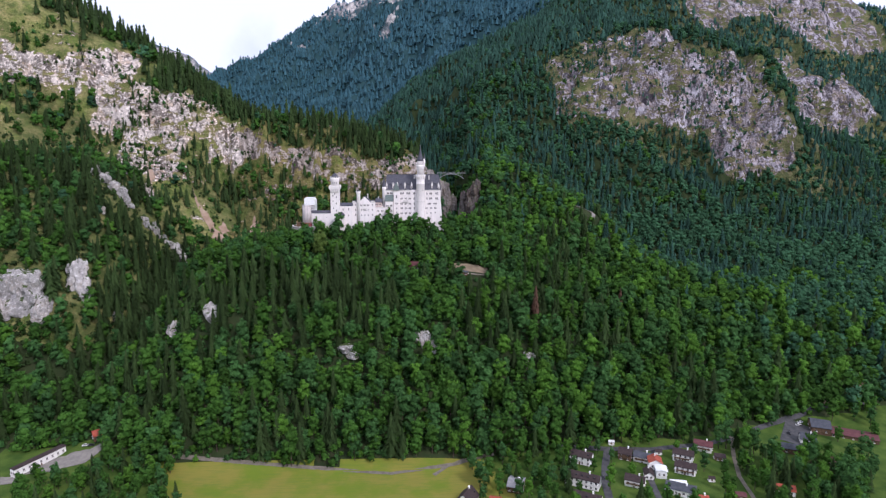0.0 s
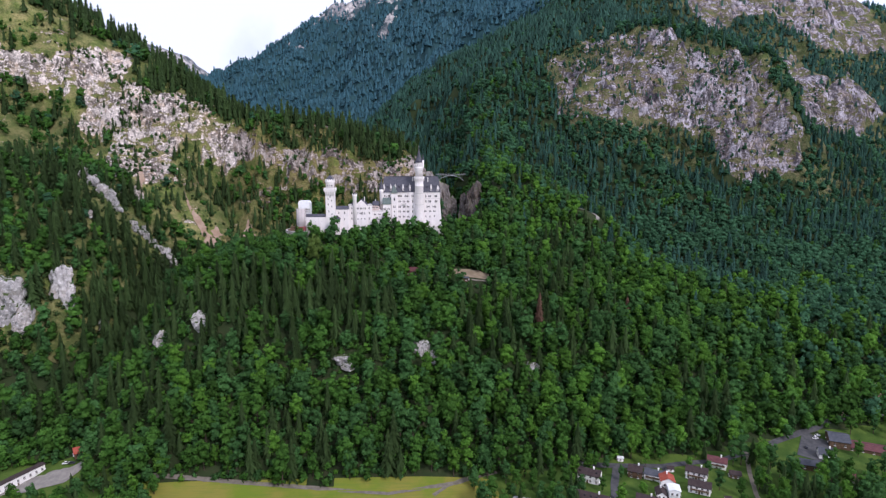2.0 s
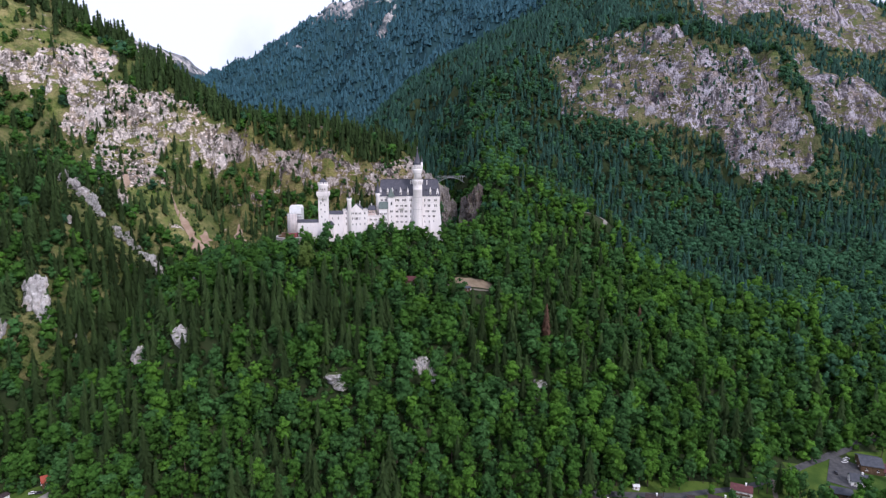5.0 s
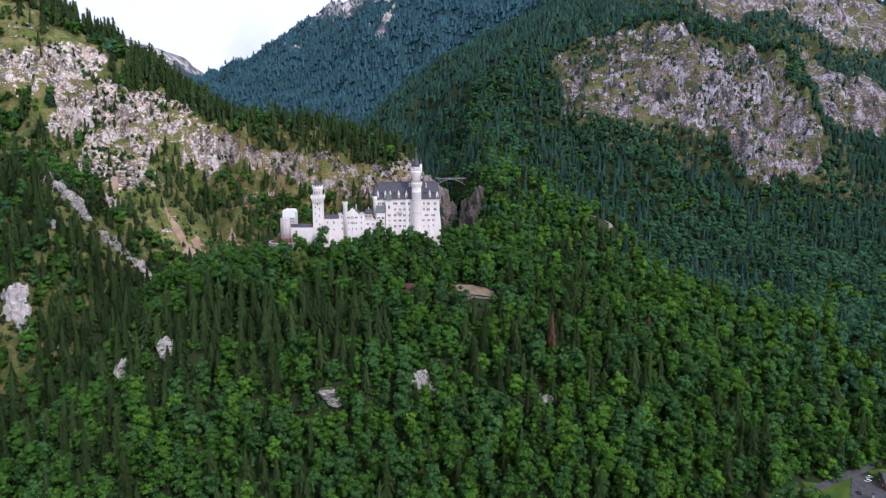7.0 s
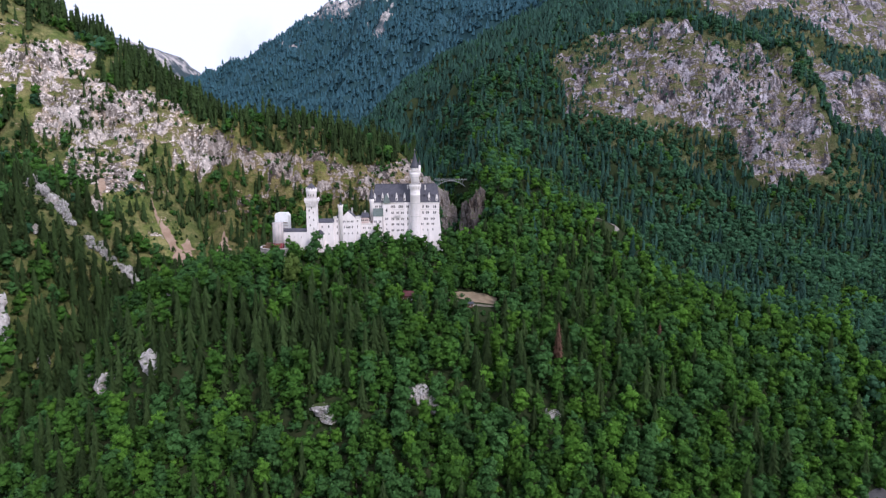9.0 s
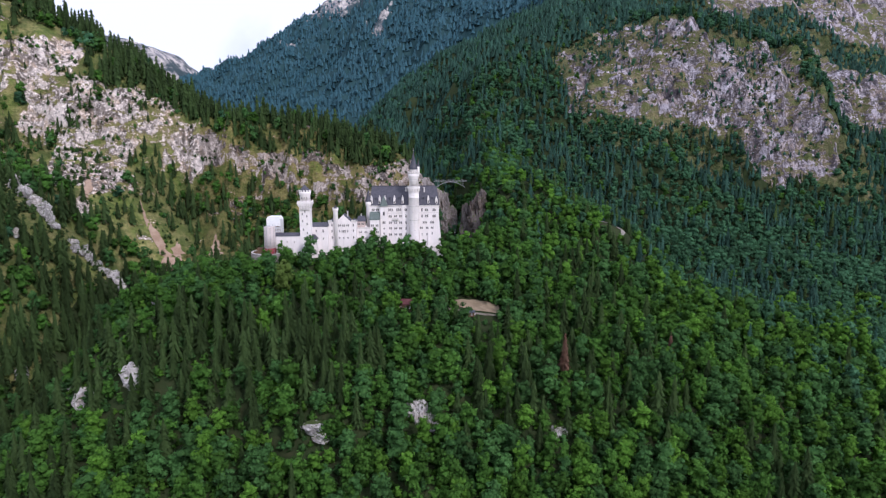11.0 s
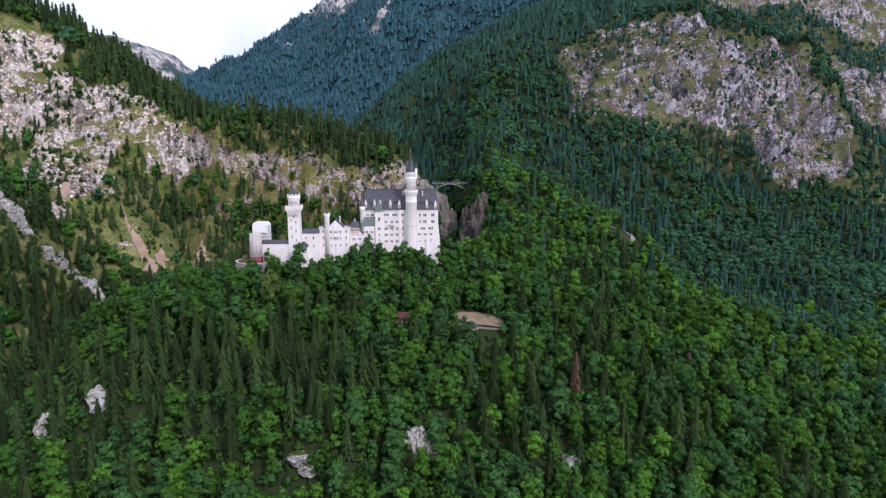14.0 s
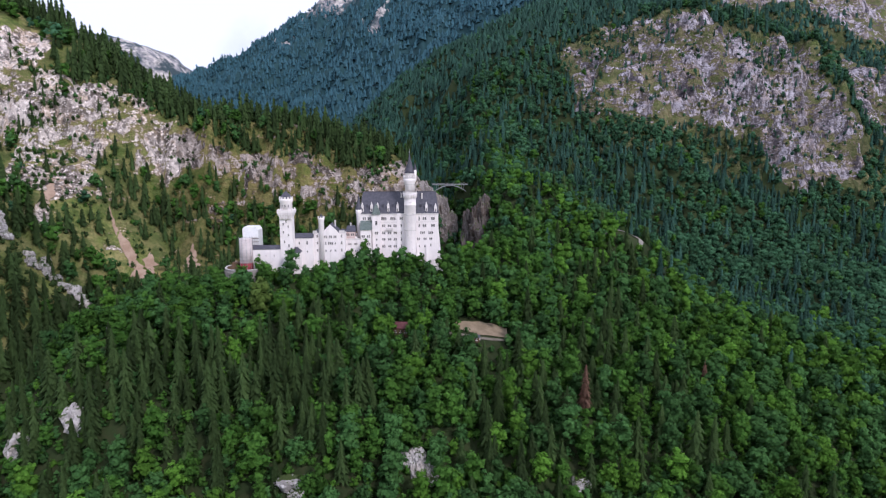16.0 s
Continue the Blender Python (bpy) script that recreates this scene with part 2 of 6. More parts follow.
BULWARK = streaked("grey_bulwark_stone", (0.24, 0.22, 0.21), (0.32, 0.30, 0.28), (0.12, 0.11, 0.10))
SLATE = plain("grey_slate", (0.045, 0.045, 0.06), (0.075, 0.075, 0.095), 0.5, 0.6, 0.4, 0.2)
COPPER = plain("dull_green_copper", (0.085, 0.115, 0.105), (0.13, 0.165, 0.15), 0.6, 0.6, 0.4)
TILE_BROWN = plain("brown_roof_tile", (0.030, 0.019, 0.019), (0.052, 0.036, 0.034), 0.7, 0.8, 0.3, 0.3)
TILE_RED = plain("red_roof_tile", (0.28, 0.05, 0.03), (0.36, 0.09, 0.055), 0.7, 0.8, 0.3, 0.3)
TILE_MAROON = plain("maroon_roof", (0.09, 0.03, 0.035), (0.13, 0.05, 0.05), 0.5, 0.8, 0.3, 0.3)
TILE_GREY = plain("grey_fibre_roof", (0.20, 0.20, 0.21), (0.30, 0.30, 0.30), 0.4, 0.8, 0.3, 0.2)
TILE_DARK = plain("dark_grey_roof", (0.045, 0.05, 0.062), (0.075, 0.08, 0.095), 0.5, 0.7, 0.3, 0.2)
TIMBER = plain("weathered_timber", (0.10, 0.06, 0.035), (0.17, 0.11, 0.07), 1.2, 0.85, 0.2, 0.3)
SHEET = plain("white_tarpaulin", (0.74, 0.75, 0.76), (0.80, 0.80, 0.80), 0.4, 0.5, 0.4, 0.3, fine=0.8)
NET = plain("dusty_scaffold_net", (0.56, 0.50, 0.49), (0.64, 0.58, 0.57), 0.5, 0.85, 0.2, 0.3)
RED_WRAP = plain("red_hoarding", (0.20, 0.03, 0.04), (0.25, 0.05, 0.055), 0.6, 0.7, 0.3)
STEEL = plain("grey_steel", (0.30, 0.31, 0.32), (0.40, 0.41, 0.42), 0.8, 0.55, 0.4, 0.1, 0.3)
GLASS = plain("dark_window_glass", (0.012, 0.013, 0.017), (0.02, 0.022, 0.027), 0.3, 0.35, 0.25, 0.0)
CAR_WHITE = plain("white_car_paint", (0.72, 0.72, 0.72), (0.76, 0.76, 0.76), 0.5, 0.3, 0.5, 0.0)
CAR_DARK = plain("dark_car_paint", (0.03, 0.03, 0.04), (0.04, 0.04, 0.05), 0.5, 0.3, 0.5, 0.0)
RUBBER = plain("tyre_rubber", (0.02, 0.02, 0.02), (0.03, 0.03, 0.03), 2.0, 0.9, 0.2, 0.0)
BARK = plain("bark", (0.06, 0.045, 0.035), (0.11, 0.085, 0.065), 2.0, 0.95, 0.1, 0.5)
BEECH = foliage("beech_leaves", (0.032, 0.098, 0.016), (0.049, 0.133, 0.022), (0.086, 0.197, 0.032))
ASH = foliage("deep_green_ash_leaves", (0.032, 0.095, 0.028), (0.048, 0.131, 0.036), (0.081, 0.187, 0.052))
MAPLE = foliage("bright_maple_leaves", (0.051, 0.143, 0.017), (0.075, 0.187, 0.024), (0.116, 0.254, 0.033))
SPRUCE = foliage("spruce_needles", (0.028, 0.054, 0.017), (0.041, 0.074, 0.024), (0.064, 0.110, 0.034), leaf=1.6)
# Haze over the slopes behind is put into these needle and leaf colours.
HAZY_FIR = foliage("haze_tinted_fir_needles", (0.026, 0.073, 0.053), (0.039, 0.100, 0.073), (0.058, 0.137, 0.101), leaf=1.6)
HAZY_BROADLEAF = foliage("haze_tinted_slope_leaves", (0.032, 0.101, 0.050), (0.049, 0.135, 0.067), (0.079, 0.184, 0.092))
# Distance haze painted into the needles: bluer, paler, and less contrast through vary.
HAZY_SPRUCE = foliage("haze_tinted_spruce_needles", (0.037, 0.110, 0.139), (0.059, 0.148, 0.184), (0.092, 0.201, 0.243), patch=0.014, leaf=0.6, vary=0.4)
LINDEN = foliage("yellowish_linden_leaves", (0.072, 0.125, 0.026), (0.095, 0.155, 0.034), (0.13, 0.195, 0.045))
RUST = foliage("dead_spruce_needles", (0.12, 0.066, 0.046), (0.16, 0.09, 0.063), (0.22, 0.135, 0.095))


# ---- mesh helpers ----
def mesh_of(name, verts, faces, mats, index=None, smooth=False, crown=None, tone=None):
    """A mesh from numpy arrays; faces is a list of (n, k) index arrays; crown: the soft outward direction of leaves, tone: how light each is."""
    me = bpy.data.meshes.new(name)
    faces = [f for f in faces if len(f)]
    total = sum(len(f) for f in faces)
    me.vertices.add(len(verts))
    me.vertices.foreach_set("co", np.asarray(verts, np.float32).ravel())
    loops = np.concatenate([f.ravel() for f in faces]).astype(np.int32)
    counts = np.concatenate([np.full(len(f), f.shape[1]) for f in faces]).astype(np.int32)
    me.loops.add(len(loops))
    me.loops.foreach_set("vertex_index", loops)
    me.polygons.add(total)
    me.polygons.foreach_set("loop_start", np.r_[0, np.cumsum(counts)[:-1]].astype(np.int32))
    me.polygons.foreach_set("loop_total", counts)
    for mat in mats:
        me.materials.append(mat)
    if index is not None:
        me.polygons.foreach_set("material_index", np.asarray(index, np.int32))
    if smooth:
        me.polygons.foreach_set("use_smooth", np.ones(total, bool))
    me.update(calc_edges=True)
    if crown is not None:
        me.attributes.new("crown", "FLOAT_VECTOR", "POINT").data.foreach_set("vector", np.asarray(crown, np.float32).ravel())
        me.attributes.new("tone", "FLOAT", "POINT").data.foreach_set("value", np.asarray(tone, np.float32).ravel())
    return me


def part(name, bm, mat, parent, label="", smooth=False, kind=""):
    me = bpy.data.meshes.new(name)
    bmesh.ops.recalc_face_normals(bm, faces=bm.faces)
    for f in bm.faces:
        f.smooth = smooth
    bm.to_mesh(me)
    bm.free()
    me.materials.append(mat)
    ob = new(name, me)
    ob.parent = parent
    return tagged(ob, label, kind=kind)


def root(name, at, label, category, group="", turn=0.0):
    ob = new(name)
    ob.matrix_world = pose(*at, 0, 0, turn)
    return tagged(ob, label, category, group)


def poly(bm, pts):
    return bm.faces.new([bm.verts.new(p) for p in pts])


def box(bm, x0, x1, y0, y1, z0, z1, taper=0.0):
    t = taper
    a = [bm.verts.new(p) for p in ((x0 - t, y0 - t, z0), (x1 + t, y0 - t, z0), (x1 + t, y1 + t, z0), (x0 - t, y1 + t, z0))]
    b = [bm.verts.new(p) for p in ((x0, y0, z1), (x1, y0, z1), (x1, y1, z1), (x0, y1, z1))]
    bm.faces.new(a[::-1])
    bm.faces.new(b)
    for i in range(4):
        bm.faces.new((a[i], a[(i + 1) % 4], b[(i + 1) % 4], b[i]))
    return bm


def boxes(*rows):
    bm = bmesh.new()
    for r in rows:
        box(bm, *r)
    return bm


def lathe(profile, n=20, at=(0, 0), bm=None, phase=0.0, caps=True):
    """A turned solid: profile of (radius, height) from the bottom up, closed at both ends."""
    bm = bm or bmesh.new()
    rings = []
    for r, z in profile:
        rings.append([bm.verts.new((at[0] + r * math.cos(phase + 2 * math.pi * i / n), at[1] + r * math.sin(phase + 2 * math.pi * i / n), z)) for i in range(n)])
    for a, b in zip(rings, rings[1:]):
        for i in range(n):
            bm.faces.new((a[i], a[(i + 1) % n], b[(i + 1) % n], b[i]))
    if caps:
        bm.faces.new(rings[0][::-1])
        bm.faces.new(rings[-1])
    return bm


def gable(x0, x1, y0, y1, z0, z1, along="x", over=0.4, hip=0.0, thick=0.35):
    """A pitched roof with thickness; the ridge runs along x or y; hip: how far the ridge ends stand in."""
    bm = bmesh.new()
    x0, x1, y0, y1 = x0 - over, x1 + over, y0 - over, y1 + over
    cx, cy = (x0 + x1) / 2, (y0 + y1) / 2
    if along == "x":
        ridge = [(x0 + hip, cy), (x1 - hip, cy)]
    else:
        ridge = [(cx, y0 + hip), (cx, y1 - hip)]
    base = [(x0, y0), (x1, y0), (x1, y1), (x0, y1)]
    lo = [bm.verts.new((*p, z0 - thick)) for p in base]
    mid = [bm.verts.new((*p, z0)) for p in base]
    r = [bm.verts.new((*p, z1)) for p in ridge]
    bm.faces.new(lo[::-1])
    for i in range(4):
        bm.faces.new((lo[i], lo[(i + 1) % 4], mid[(i + 1) % 4], mid[i]))
    if along == "x":
        bm.faces.new((mid[0], mid[1], r[1], r[0]))
        bm.faces.new((mid[2], mid[3], r[0], r[1]))
        bm.faces.new((mid[1], mid[2], r[1]))
        bm.faces.new((mid[3], mid[0], r[0]))
    else:
        bm.faces.new((mid[1], mid[2], r[1], r[0]))
        bm.faces.new((mid[3], mid[0], r[0], r[1]))
        bm.faces.new((mid[0], mid[1], r[0]))
        bm.faces.new((mid[2], mid[3], r[1]))
    return bm


# ---- the ground: one lofted sheet ----
SECTIONS = []


def section(x, *profile):
    """The lie of the land along y at one x: pairs of y and height."""
    SECTIONS.append((x, [p[0] for p in profile], [p[1] for p in profile]))


section(-3300, (-1500, -8), (1200, 200), (2400, 500), (3300, 1100), (4300, 1300))
section(-1700, (-1500, -8), (-240, 0), (0, 300), (300, 800), (900, 400), (2200, 350), (3200, 720), (3600, 860), (4300, 900))
section(-1400, (-1500, -8), (-240, 0), (0, 300), (300, 800), (900, 350), (2200, 300), (2800, 420), (3300, 500), (3600, 520), (4300, 500))
section(-1130, (-1500, -8), (-240, -2), (0, 250), (300, 700), (900, 330), (2000, 280), (2787, 560), (3000, 610), (4300, 600))
section(-800, (-1500, -8), (-240, -4), (-100, 120), (0, 220), (150, 400), (260, 560), (600, 300), (1200, 190), (2000, 360), (2700, 680), (2900, 745), (4300, 800))
section(-560, (-1500, -8), (-240, -6), (-150, 40), (-60, 130), (60, 200), (150, 300), (200, 395), (250, 450), (330, 465), (600, 220), (1200, 170), (1700, 330), (2300, 650), (2800, 860), (4300, 1000))
section(-420, (-1500, -8), (-240, -8), (-170, 5), (-110, 50), (-80, 95), (0, 145), (60, 178), (128, 198), (158, 220), (178, 282), (225, 338), (300, 352), (600, 160), (1200, 160), (2060, 500), (2300, 690), (2800, 930), (4300, 1000))
section(-300, (-1500, -8), (-190, -8), (-140, 15), (-95, 52), (-78, 90), (25, 148), (80, 158), (130, 168), (165, 192), (180, 232), (215, 266), (270, 290), (310, 286), (500, 120), (1100, 150), (1900, 480), (2290, 735), (2700, 950), (4300, 1000))
section(-235, (-1500, -8), (-188, -8), (-160, 3), (-100, 22), (-30, 36), (40, 60), (95, 90), (130, 122), (165, 150), (180, 197), (200, 234), (220, 242), (300, 215), (500, 100), (1000, 150), (1800, 500), (2200, 760), (2700, 980), (4300, 1000))
section(-214, (-1500, -8), (-205, -8), (-160, 18), (-120, 32), (-60, 38), (0, 48), (60, 68), (130, 108), (170, 150), (186, 195), (206, 231), (300, 205), (500, 90), (1000, 180), (1800, 540), (2200, 790), (2700, 980), (4300, 1000))
section(-194, (-1500, -8), (-212, -8), (-190, 6), (-150, 38), (-130, 54), (-110, 80), (-80, 89), (-40, 90), (0, 80), (60, 80), (120, 102), (172, 147), (188, 191), (209, 228), (300, 205), (500, 92), (1000, 200), (1790, 560), (2200, 805), (2700, 980), (4300, 1000))
section(-155, (-1500, -8), (-226, -8), (-205, 8), (-150, 45), (-134, 58), (-122, 84), (-95, 90), (-40, 92), (0, 85), (60, 82), (120, 98), (175, 145), (190, 188), (212, 226), (300, 205), (500, 95), (960, 240), (1150, 190), (1780, 570), (2200, 820), (4300, 1000))
section(-100, (-1500, -8), (-226, -8), (-205, 8), (-155, 42), (-132, 68), (-80, 92), (-48, 106), (-36, 117), (0, 118), (25, 100), (70, 75), (120, 85), (175, 135), (190, 180), (216, 224), (300, 195), (500, 110), (700, 175), (945, 278), (1150, 210), (1760, 600), (2200, 850), (4300, 1000))
section(-50, (-1500, -8), (-226, -8), (-205, 8), (-168, 36), (-152, 62), (-90, 82), (-45, 100), (-20, 119), (20, 120), (45, 95), (80, 70), (130, 82), (180, 130), (195, 175), (262, 208), (340, 170), (500, 150), (700, 235), (915, 318), (1140, 240), (1740, 630), (2200, 870), (4300, 1000))
section(0, (-1500, -8), (-226, -8), (-205, 8), (-148, 40), (-134, 62), (-90, 76), (-60, 84), (-40, 96), (-14, 119), (20, 120), (50, 95), (90, 62), (150, 70), (182, 110), (194, 168), (250, 178), (320, 140), (500, 190), (677, 275), (885, 350), (1120, 275), (1740, 650), (2200, 880), (4300, 1000))
section(30, (-1500, -8), (-226, -8), (-200, 6), (-150, 34), (-132, 54), (-70, 80), (-60, 86), (-42, 89), (-20, 102), (20, 108), (60, 92), (110, 62), (160, 62), (214, 85), (300, 125), (500, 210), (660, 300), (870, 368), (1110, 295), (1740, 670), (2200, 890), (4300, 1000))
section(52, (-1500, -8), (-212, -8), (-195, 4), (-150, 30), (-130, 52), (-60, 78), (0, 100), (40, 106), (80, 98), (105, 84), (160, 74), (214, 95), (300, 142), (500, 225), (660, 312), (862, 380), (1100, 305), (1740, 680), (2200, 900), (4300, 1000))
section(72, (-1500, -8), (-206, -8), (-195, 4), (-150, 28), (-130, 52), (-60, 76), (0, 98), (60, 118), (95, 142), (112, 160), (150, 167), (200, 172), (300, 205), (460, 270), (630, 335), (850, 390), (1090, 315), (1740, 690), (2200, 900), (4300, 1000))
section(120, (-1500, -8), (-206, -8), (-190, 0), (-150, 18), (-126, 46), (-60, 70), (46, 107), (100, 133), (135, 160), (157, 164), (200, 154), (250, 154), (300, 176), (390, 236), (487, 312), (640, 378), (820, 408), (1070, 340), (1740, 720), (2200, 920), (4300, 1000))
section(180, (-1500, -8), (-200, -8), (-185, -6), (-145, 14), (-118, 38), (-60, 58), (46, 90), (78, 126), (92, 133), (112, 124), (160, 114), (240, 138), (300, 168), (380, 216), (470, 300), (560, 365), (770, 435), (1030, 375), (1740, 750), (2200, 950), (4300, 1000))
section(260, (-1500, -8), (-240, -12), (-165, -10), (-112, 12), (-69, 34), (-15, 56), (10, 60), (50, 50), (110, 56), (200, 96), (260, 140), (320, 188), (378, 234), (400, 262), (424, 288), (466, 325), (520, 366), (600, 405), (720, 462), (800, 470), (1000, 470), (1740, 780), (2200, 980), (4300, 1100))
section(390, (-1500, -8), (-240, -15), (-160, -14), (-100, 4), (-40, 26), (0, 33), (45, 28), (120, 48), (250, 98), (335, 170), (362, 204), (374, 228), (392, 270), (410, 300), (445, 350), (468, 382), (500, 402), (560, 410), (640, 432), (740, 480), (900, 620), (1200, 640), (1740, 800), (2200, 1000), (4300, 1100))
section(480, (-1500, -8), (-240, -16), (-150, -15), (-60, 5), (119, 38), (208, 62), (290, 110), (326, 144), (346, 190), (388, 258), (430, 318), (465, 366), (500, 382), (560, 388), (640, 400), (720, 425), (780, 470), (860, 540), (940, 620), (1740, 800), (4300, 1100))
section(600, (-1500, -8), (-240, -18), (-130, -16), (0, 5), (150, 40), (240, 72), (324, 104), (370, 165), (392, 225), (425, 278), (475, 338), (520, 350), (580, 350), (694, 385), (800, 440), (830, 480), (900, 560), (1000, 640), (1100, 720), (4300, 1000))
section(655, (-1500, -8), (-240, -18), (-115, -15), (50, 8), (200, 45), (324, 96), (400, 150), (480, 222), (560, 290), (694, 370), (800, 440), (830, 475), (900, 545), (1000, 630), (1100, 710), (4300, 960))
section(780, (-1500, -8), (-240, -18), (-100, -14), (100, 20), (324, 88), (420, 155), (540, 215), (575, 290), (600, 320), (694, 350), (780, 400), (820, 450), (900, 520), (1000, 600), (1100, 690), (1300, 700), (4300, 900))
section(1000, (-1500, -8), (-240, -18), (0, -5), (300, 55), (500, 150), (700, 270), (780, 340), (880, 430), (1000, 560), (1100, 650), (1300, 660), (4300, 700))
section(1250, (-1500, -8), (-240, -18), (300, 40), (600, 170), (780, 300), (900, 390), (1050, 525), (1200, 550), (4300, 550))
section(3300, (-1500, -8), (-240, -18), (300, 20), (900, 120), (1500, 200), (4300, 300))


def lattice(x, y, seed):
    table = np.random.RandomState(seed).rand(128, 128) * 2 - 1
    xi, yi = np.floor(x).astype(int), np.floor(y).astype(int)
    fx, fy = x - xi, y - yi
    fx, fy = fx * fx * (3 - 2 * fx), fy * fy * (3 - 2 * fy)
    a, b = table[xi % 128, yi % 128], table[(xi + 1) % 128, yi % 128]
    c, d = table[xi % 128, (yi + 1) % 128], table[(xi + 1) % 128, (yi + 1) % 128]
    return (a * (1 - fx) + b * fx) * (1 - fy) + (c * (1 - fx) + d * fx) * fy


def fractal(x, y, size, octaves, seed):
    out, amp = 0.0, 1.0
    for k in range(octaves):
        out = out + amp * lattice(x / size + 17.3 * k, y / size + 5.1 * k, seed + k)
        size, amp = size * 0.5, amp * 0.52
    return out


CELL = 6.0
TX = np.arange(-3300, 3301, CELL)
TY = np.arange(-1500, 4301, CELL)
rows_at = np.array([np.interp(TY, ys, zs) for _, ys, zs in SECTIONS])
knots = np.array([x for x, _, _ in SECTIONS], float)
place = np.clip(np.searchsorted(knots, TX) - 1, 0, len(knots) - 2)
share = ((TX - knots[place]) / (knots[place + 1] - knots[place]))[:, None]
TABLE = rows_at[place] * (1 - share) + rows_at[place + 1] * share
for width, axis in ((2, 0), (1, 1)):
    kernel = np.exp(-0.5 * (np.arange(-3 * width, 3 * width + 1) / width) ** 2)
    kernel /= kernel.sum()
    pad = [(3 * width, 3 * width) if k == axis else (0, 0) for k in (0, 1)]
    TABLE = np.apply_along_axis(lambda v: np.convolve(v, kernel, "valid"), axis, np.pad(TABLE, pad, mode="edge"))


def lie(x, y):
    u = np.clip((np.asarray(x, float) + 3300) / CELL, 0, len(TX) - 1.001)
    v = np.clip((np.asarray(y, float) + 1500) / CELL, 0, len(TY) - 1.001)
    i, j = u.astype(int), v.astype(int)
    a, b = u - i, v - j
    return (TABLE[i, j] * (1 - a) + TABLE[i + 1, j] * a) * (1 - b) + (TABLE[i, j + 1] * (1 - a) + TABLE[i + 1, j + 1] * a) * b


def wild(x, y):
    """How rough the ground may be: nothing on the valley floor or under the castle, all of it on the mountains."""
    castle = np.clip((np.hypot((x + 45) / 1.9, y + 5) - 42) / 30, 0, 1)
    low = np.interp(x, [-400, -180, -150, 400], [188, 188, 218, 205])
    return np.clip((y + low) / 50, 0, 1) * castle


def height(x, y):
    x, y = np.asarray(x, float), np.asarray(y, float)
    w = wild(x, y)
    far = np.clip((y - 60) / 140, 0, 1) + 1.6 * np.clip((y - 500) / 500, 0, 3)
    gully = 1 - np.abs(fractal(x + 0.35 * y, y * 0.3, 34, 3, 61))
    crags = np.clip((y - 90) / 50, 0, 1) * np.clip((900 - y) / 200, 0, 1)
    wy = w * crags * (15 * (gully - 0.6) + 6 * (0.4 - np.abs(fractal(x, y * 0.5, 13, 2, 63)))) + w * ((4 + 7 * far) * fractal(x, y, 55, 3, 3) + (1 + 3.4 * far) * fractal(x, y, 14, 3, 11))
    wx = w * (4 + 7 * far) * fractal(x, y, 60, 3, 23)
    z = lie(x + wx, y + wy)
    slope = np.clip((lie(x + wx, y + wy + 9) - z) / 9 - 0.6, 0, 1.2)
    ledges = np.sin(z / 4.6 + 2.2 * fractal(x, y, 40, 2, 31)) * 1.7 + np.sin(z / 11.0 + 3 * fractal(x, y, 70, 2, 37)) * 3.0
    z = z + w * slope * ledges
    bluffs = np.clip((x - 220) / 60, 0, 1) * np.clip((y - 335) / 40, 0, 1) * np.clip((900 - y) / 120, 0, 1)
    z = z + w * bluffs * (12 * (0.45 - np.abs(fractal(x - 0.5 * z, y * 0.3, 52, 3, 77))) + 7 * (0.4 - np.abs(fractal(x, y, 19, 2, 79))))
    return z + w * (1.2 * fractal(x, y, 30, 3, 41) + np.clip((y - 900) / 900, 0, 1) * 26 * fractal(x, y, 260, 4, 47))


# Where bare cliffs stand: outlines in x and height, with the depth between which they hold.
CLIFFS = [
    (300, 545, [(216, 295), (227, 350), (289, 374), (366, 393), (412, 385), (431, 352), (476, 342), (516, 357), (566, 340), (575, 292), (592, 232), (600, 178), (564, 164), (520, 148), (466, 137), (435, 168), (447, 215), (370, 219), (287, 224), (224, 248)]),
    (545, 830, [(690, 300), (690, 345), (780, 400), (861, 405), (800, 345), (740, 300)]),
    (470, 790, [(640, 225), (650, 262), (720, 300), (880, 350), (933, 361), (900, 280), (800, 211), (696, 219)]),
    (770, 1200, [(590, 620), (601, 500), (640, 445), (690, 470), (722, 487), (819, 490), (851, 440), (903, 405), (1019, 401), (1150, 430), (1150, 620)]),
    (60, 300, [(-560, 330), (-439, 297), (-405, 313), (-356, 302), (-329, 249), (-374, 232), (-393, 257), (-434, 258), (-560, 280)]),
    (60, 300, [(-391, 230), (-357, 250), (-329, 271), (-290, 256), (-251, 241), (-238, 212), (-271, 200), (-285, 185), (-273, 173), (-289, 158), (-283, 136), (-300, 154), (-348, 179), (-340, 208), (-390, 217)]),
    (60, 300, [(-256, 198), (-237, 213), (-194, 210), (-149, 192), (-111, 194), (-61, 176), (-15, 187), (24, 182), (34, 130), (-60, 139), (-110, 157), (-146, 164), (-193, 170), (-245, 174)]),
]


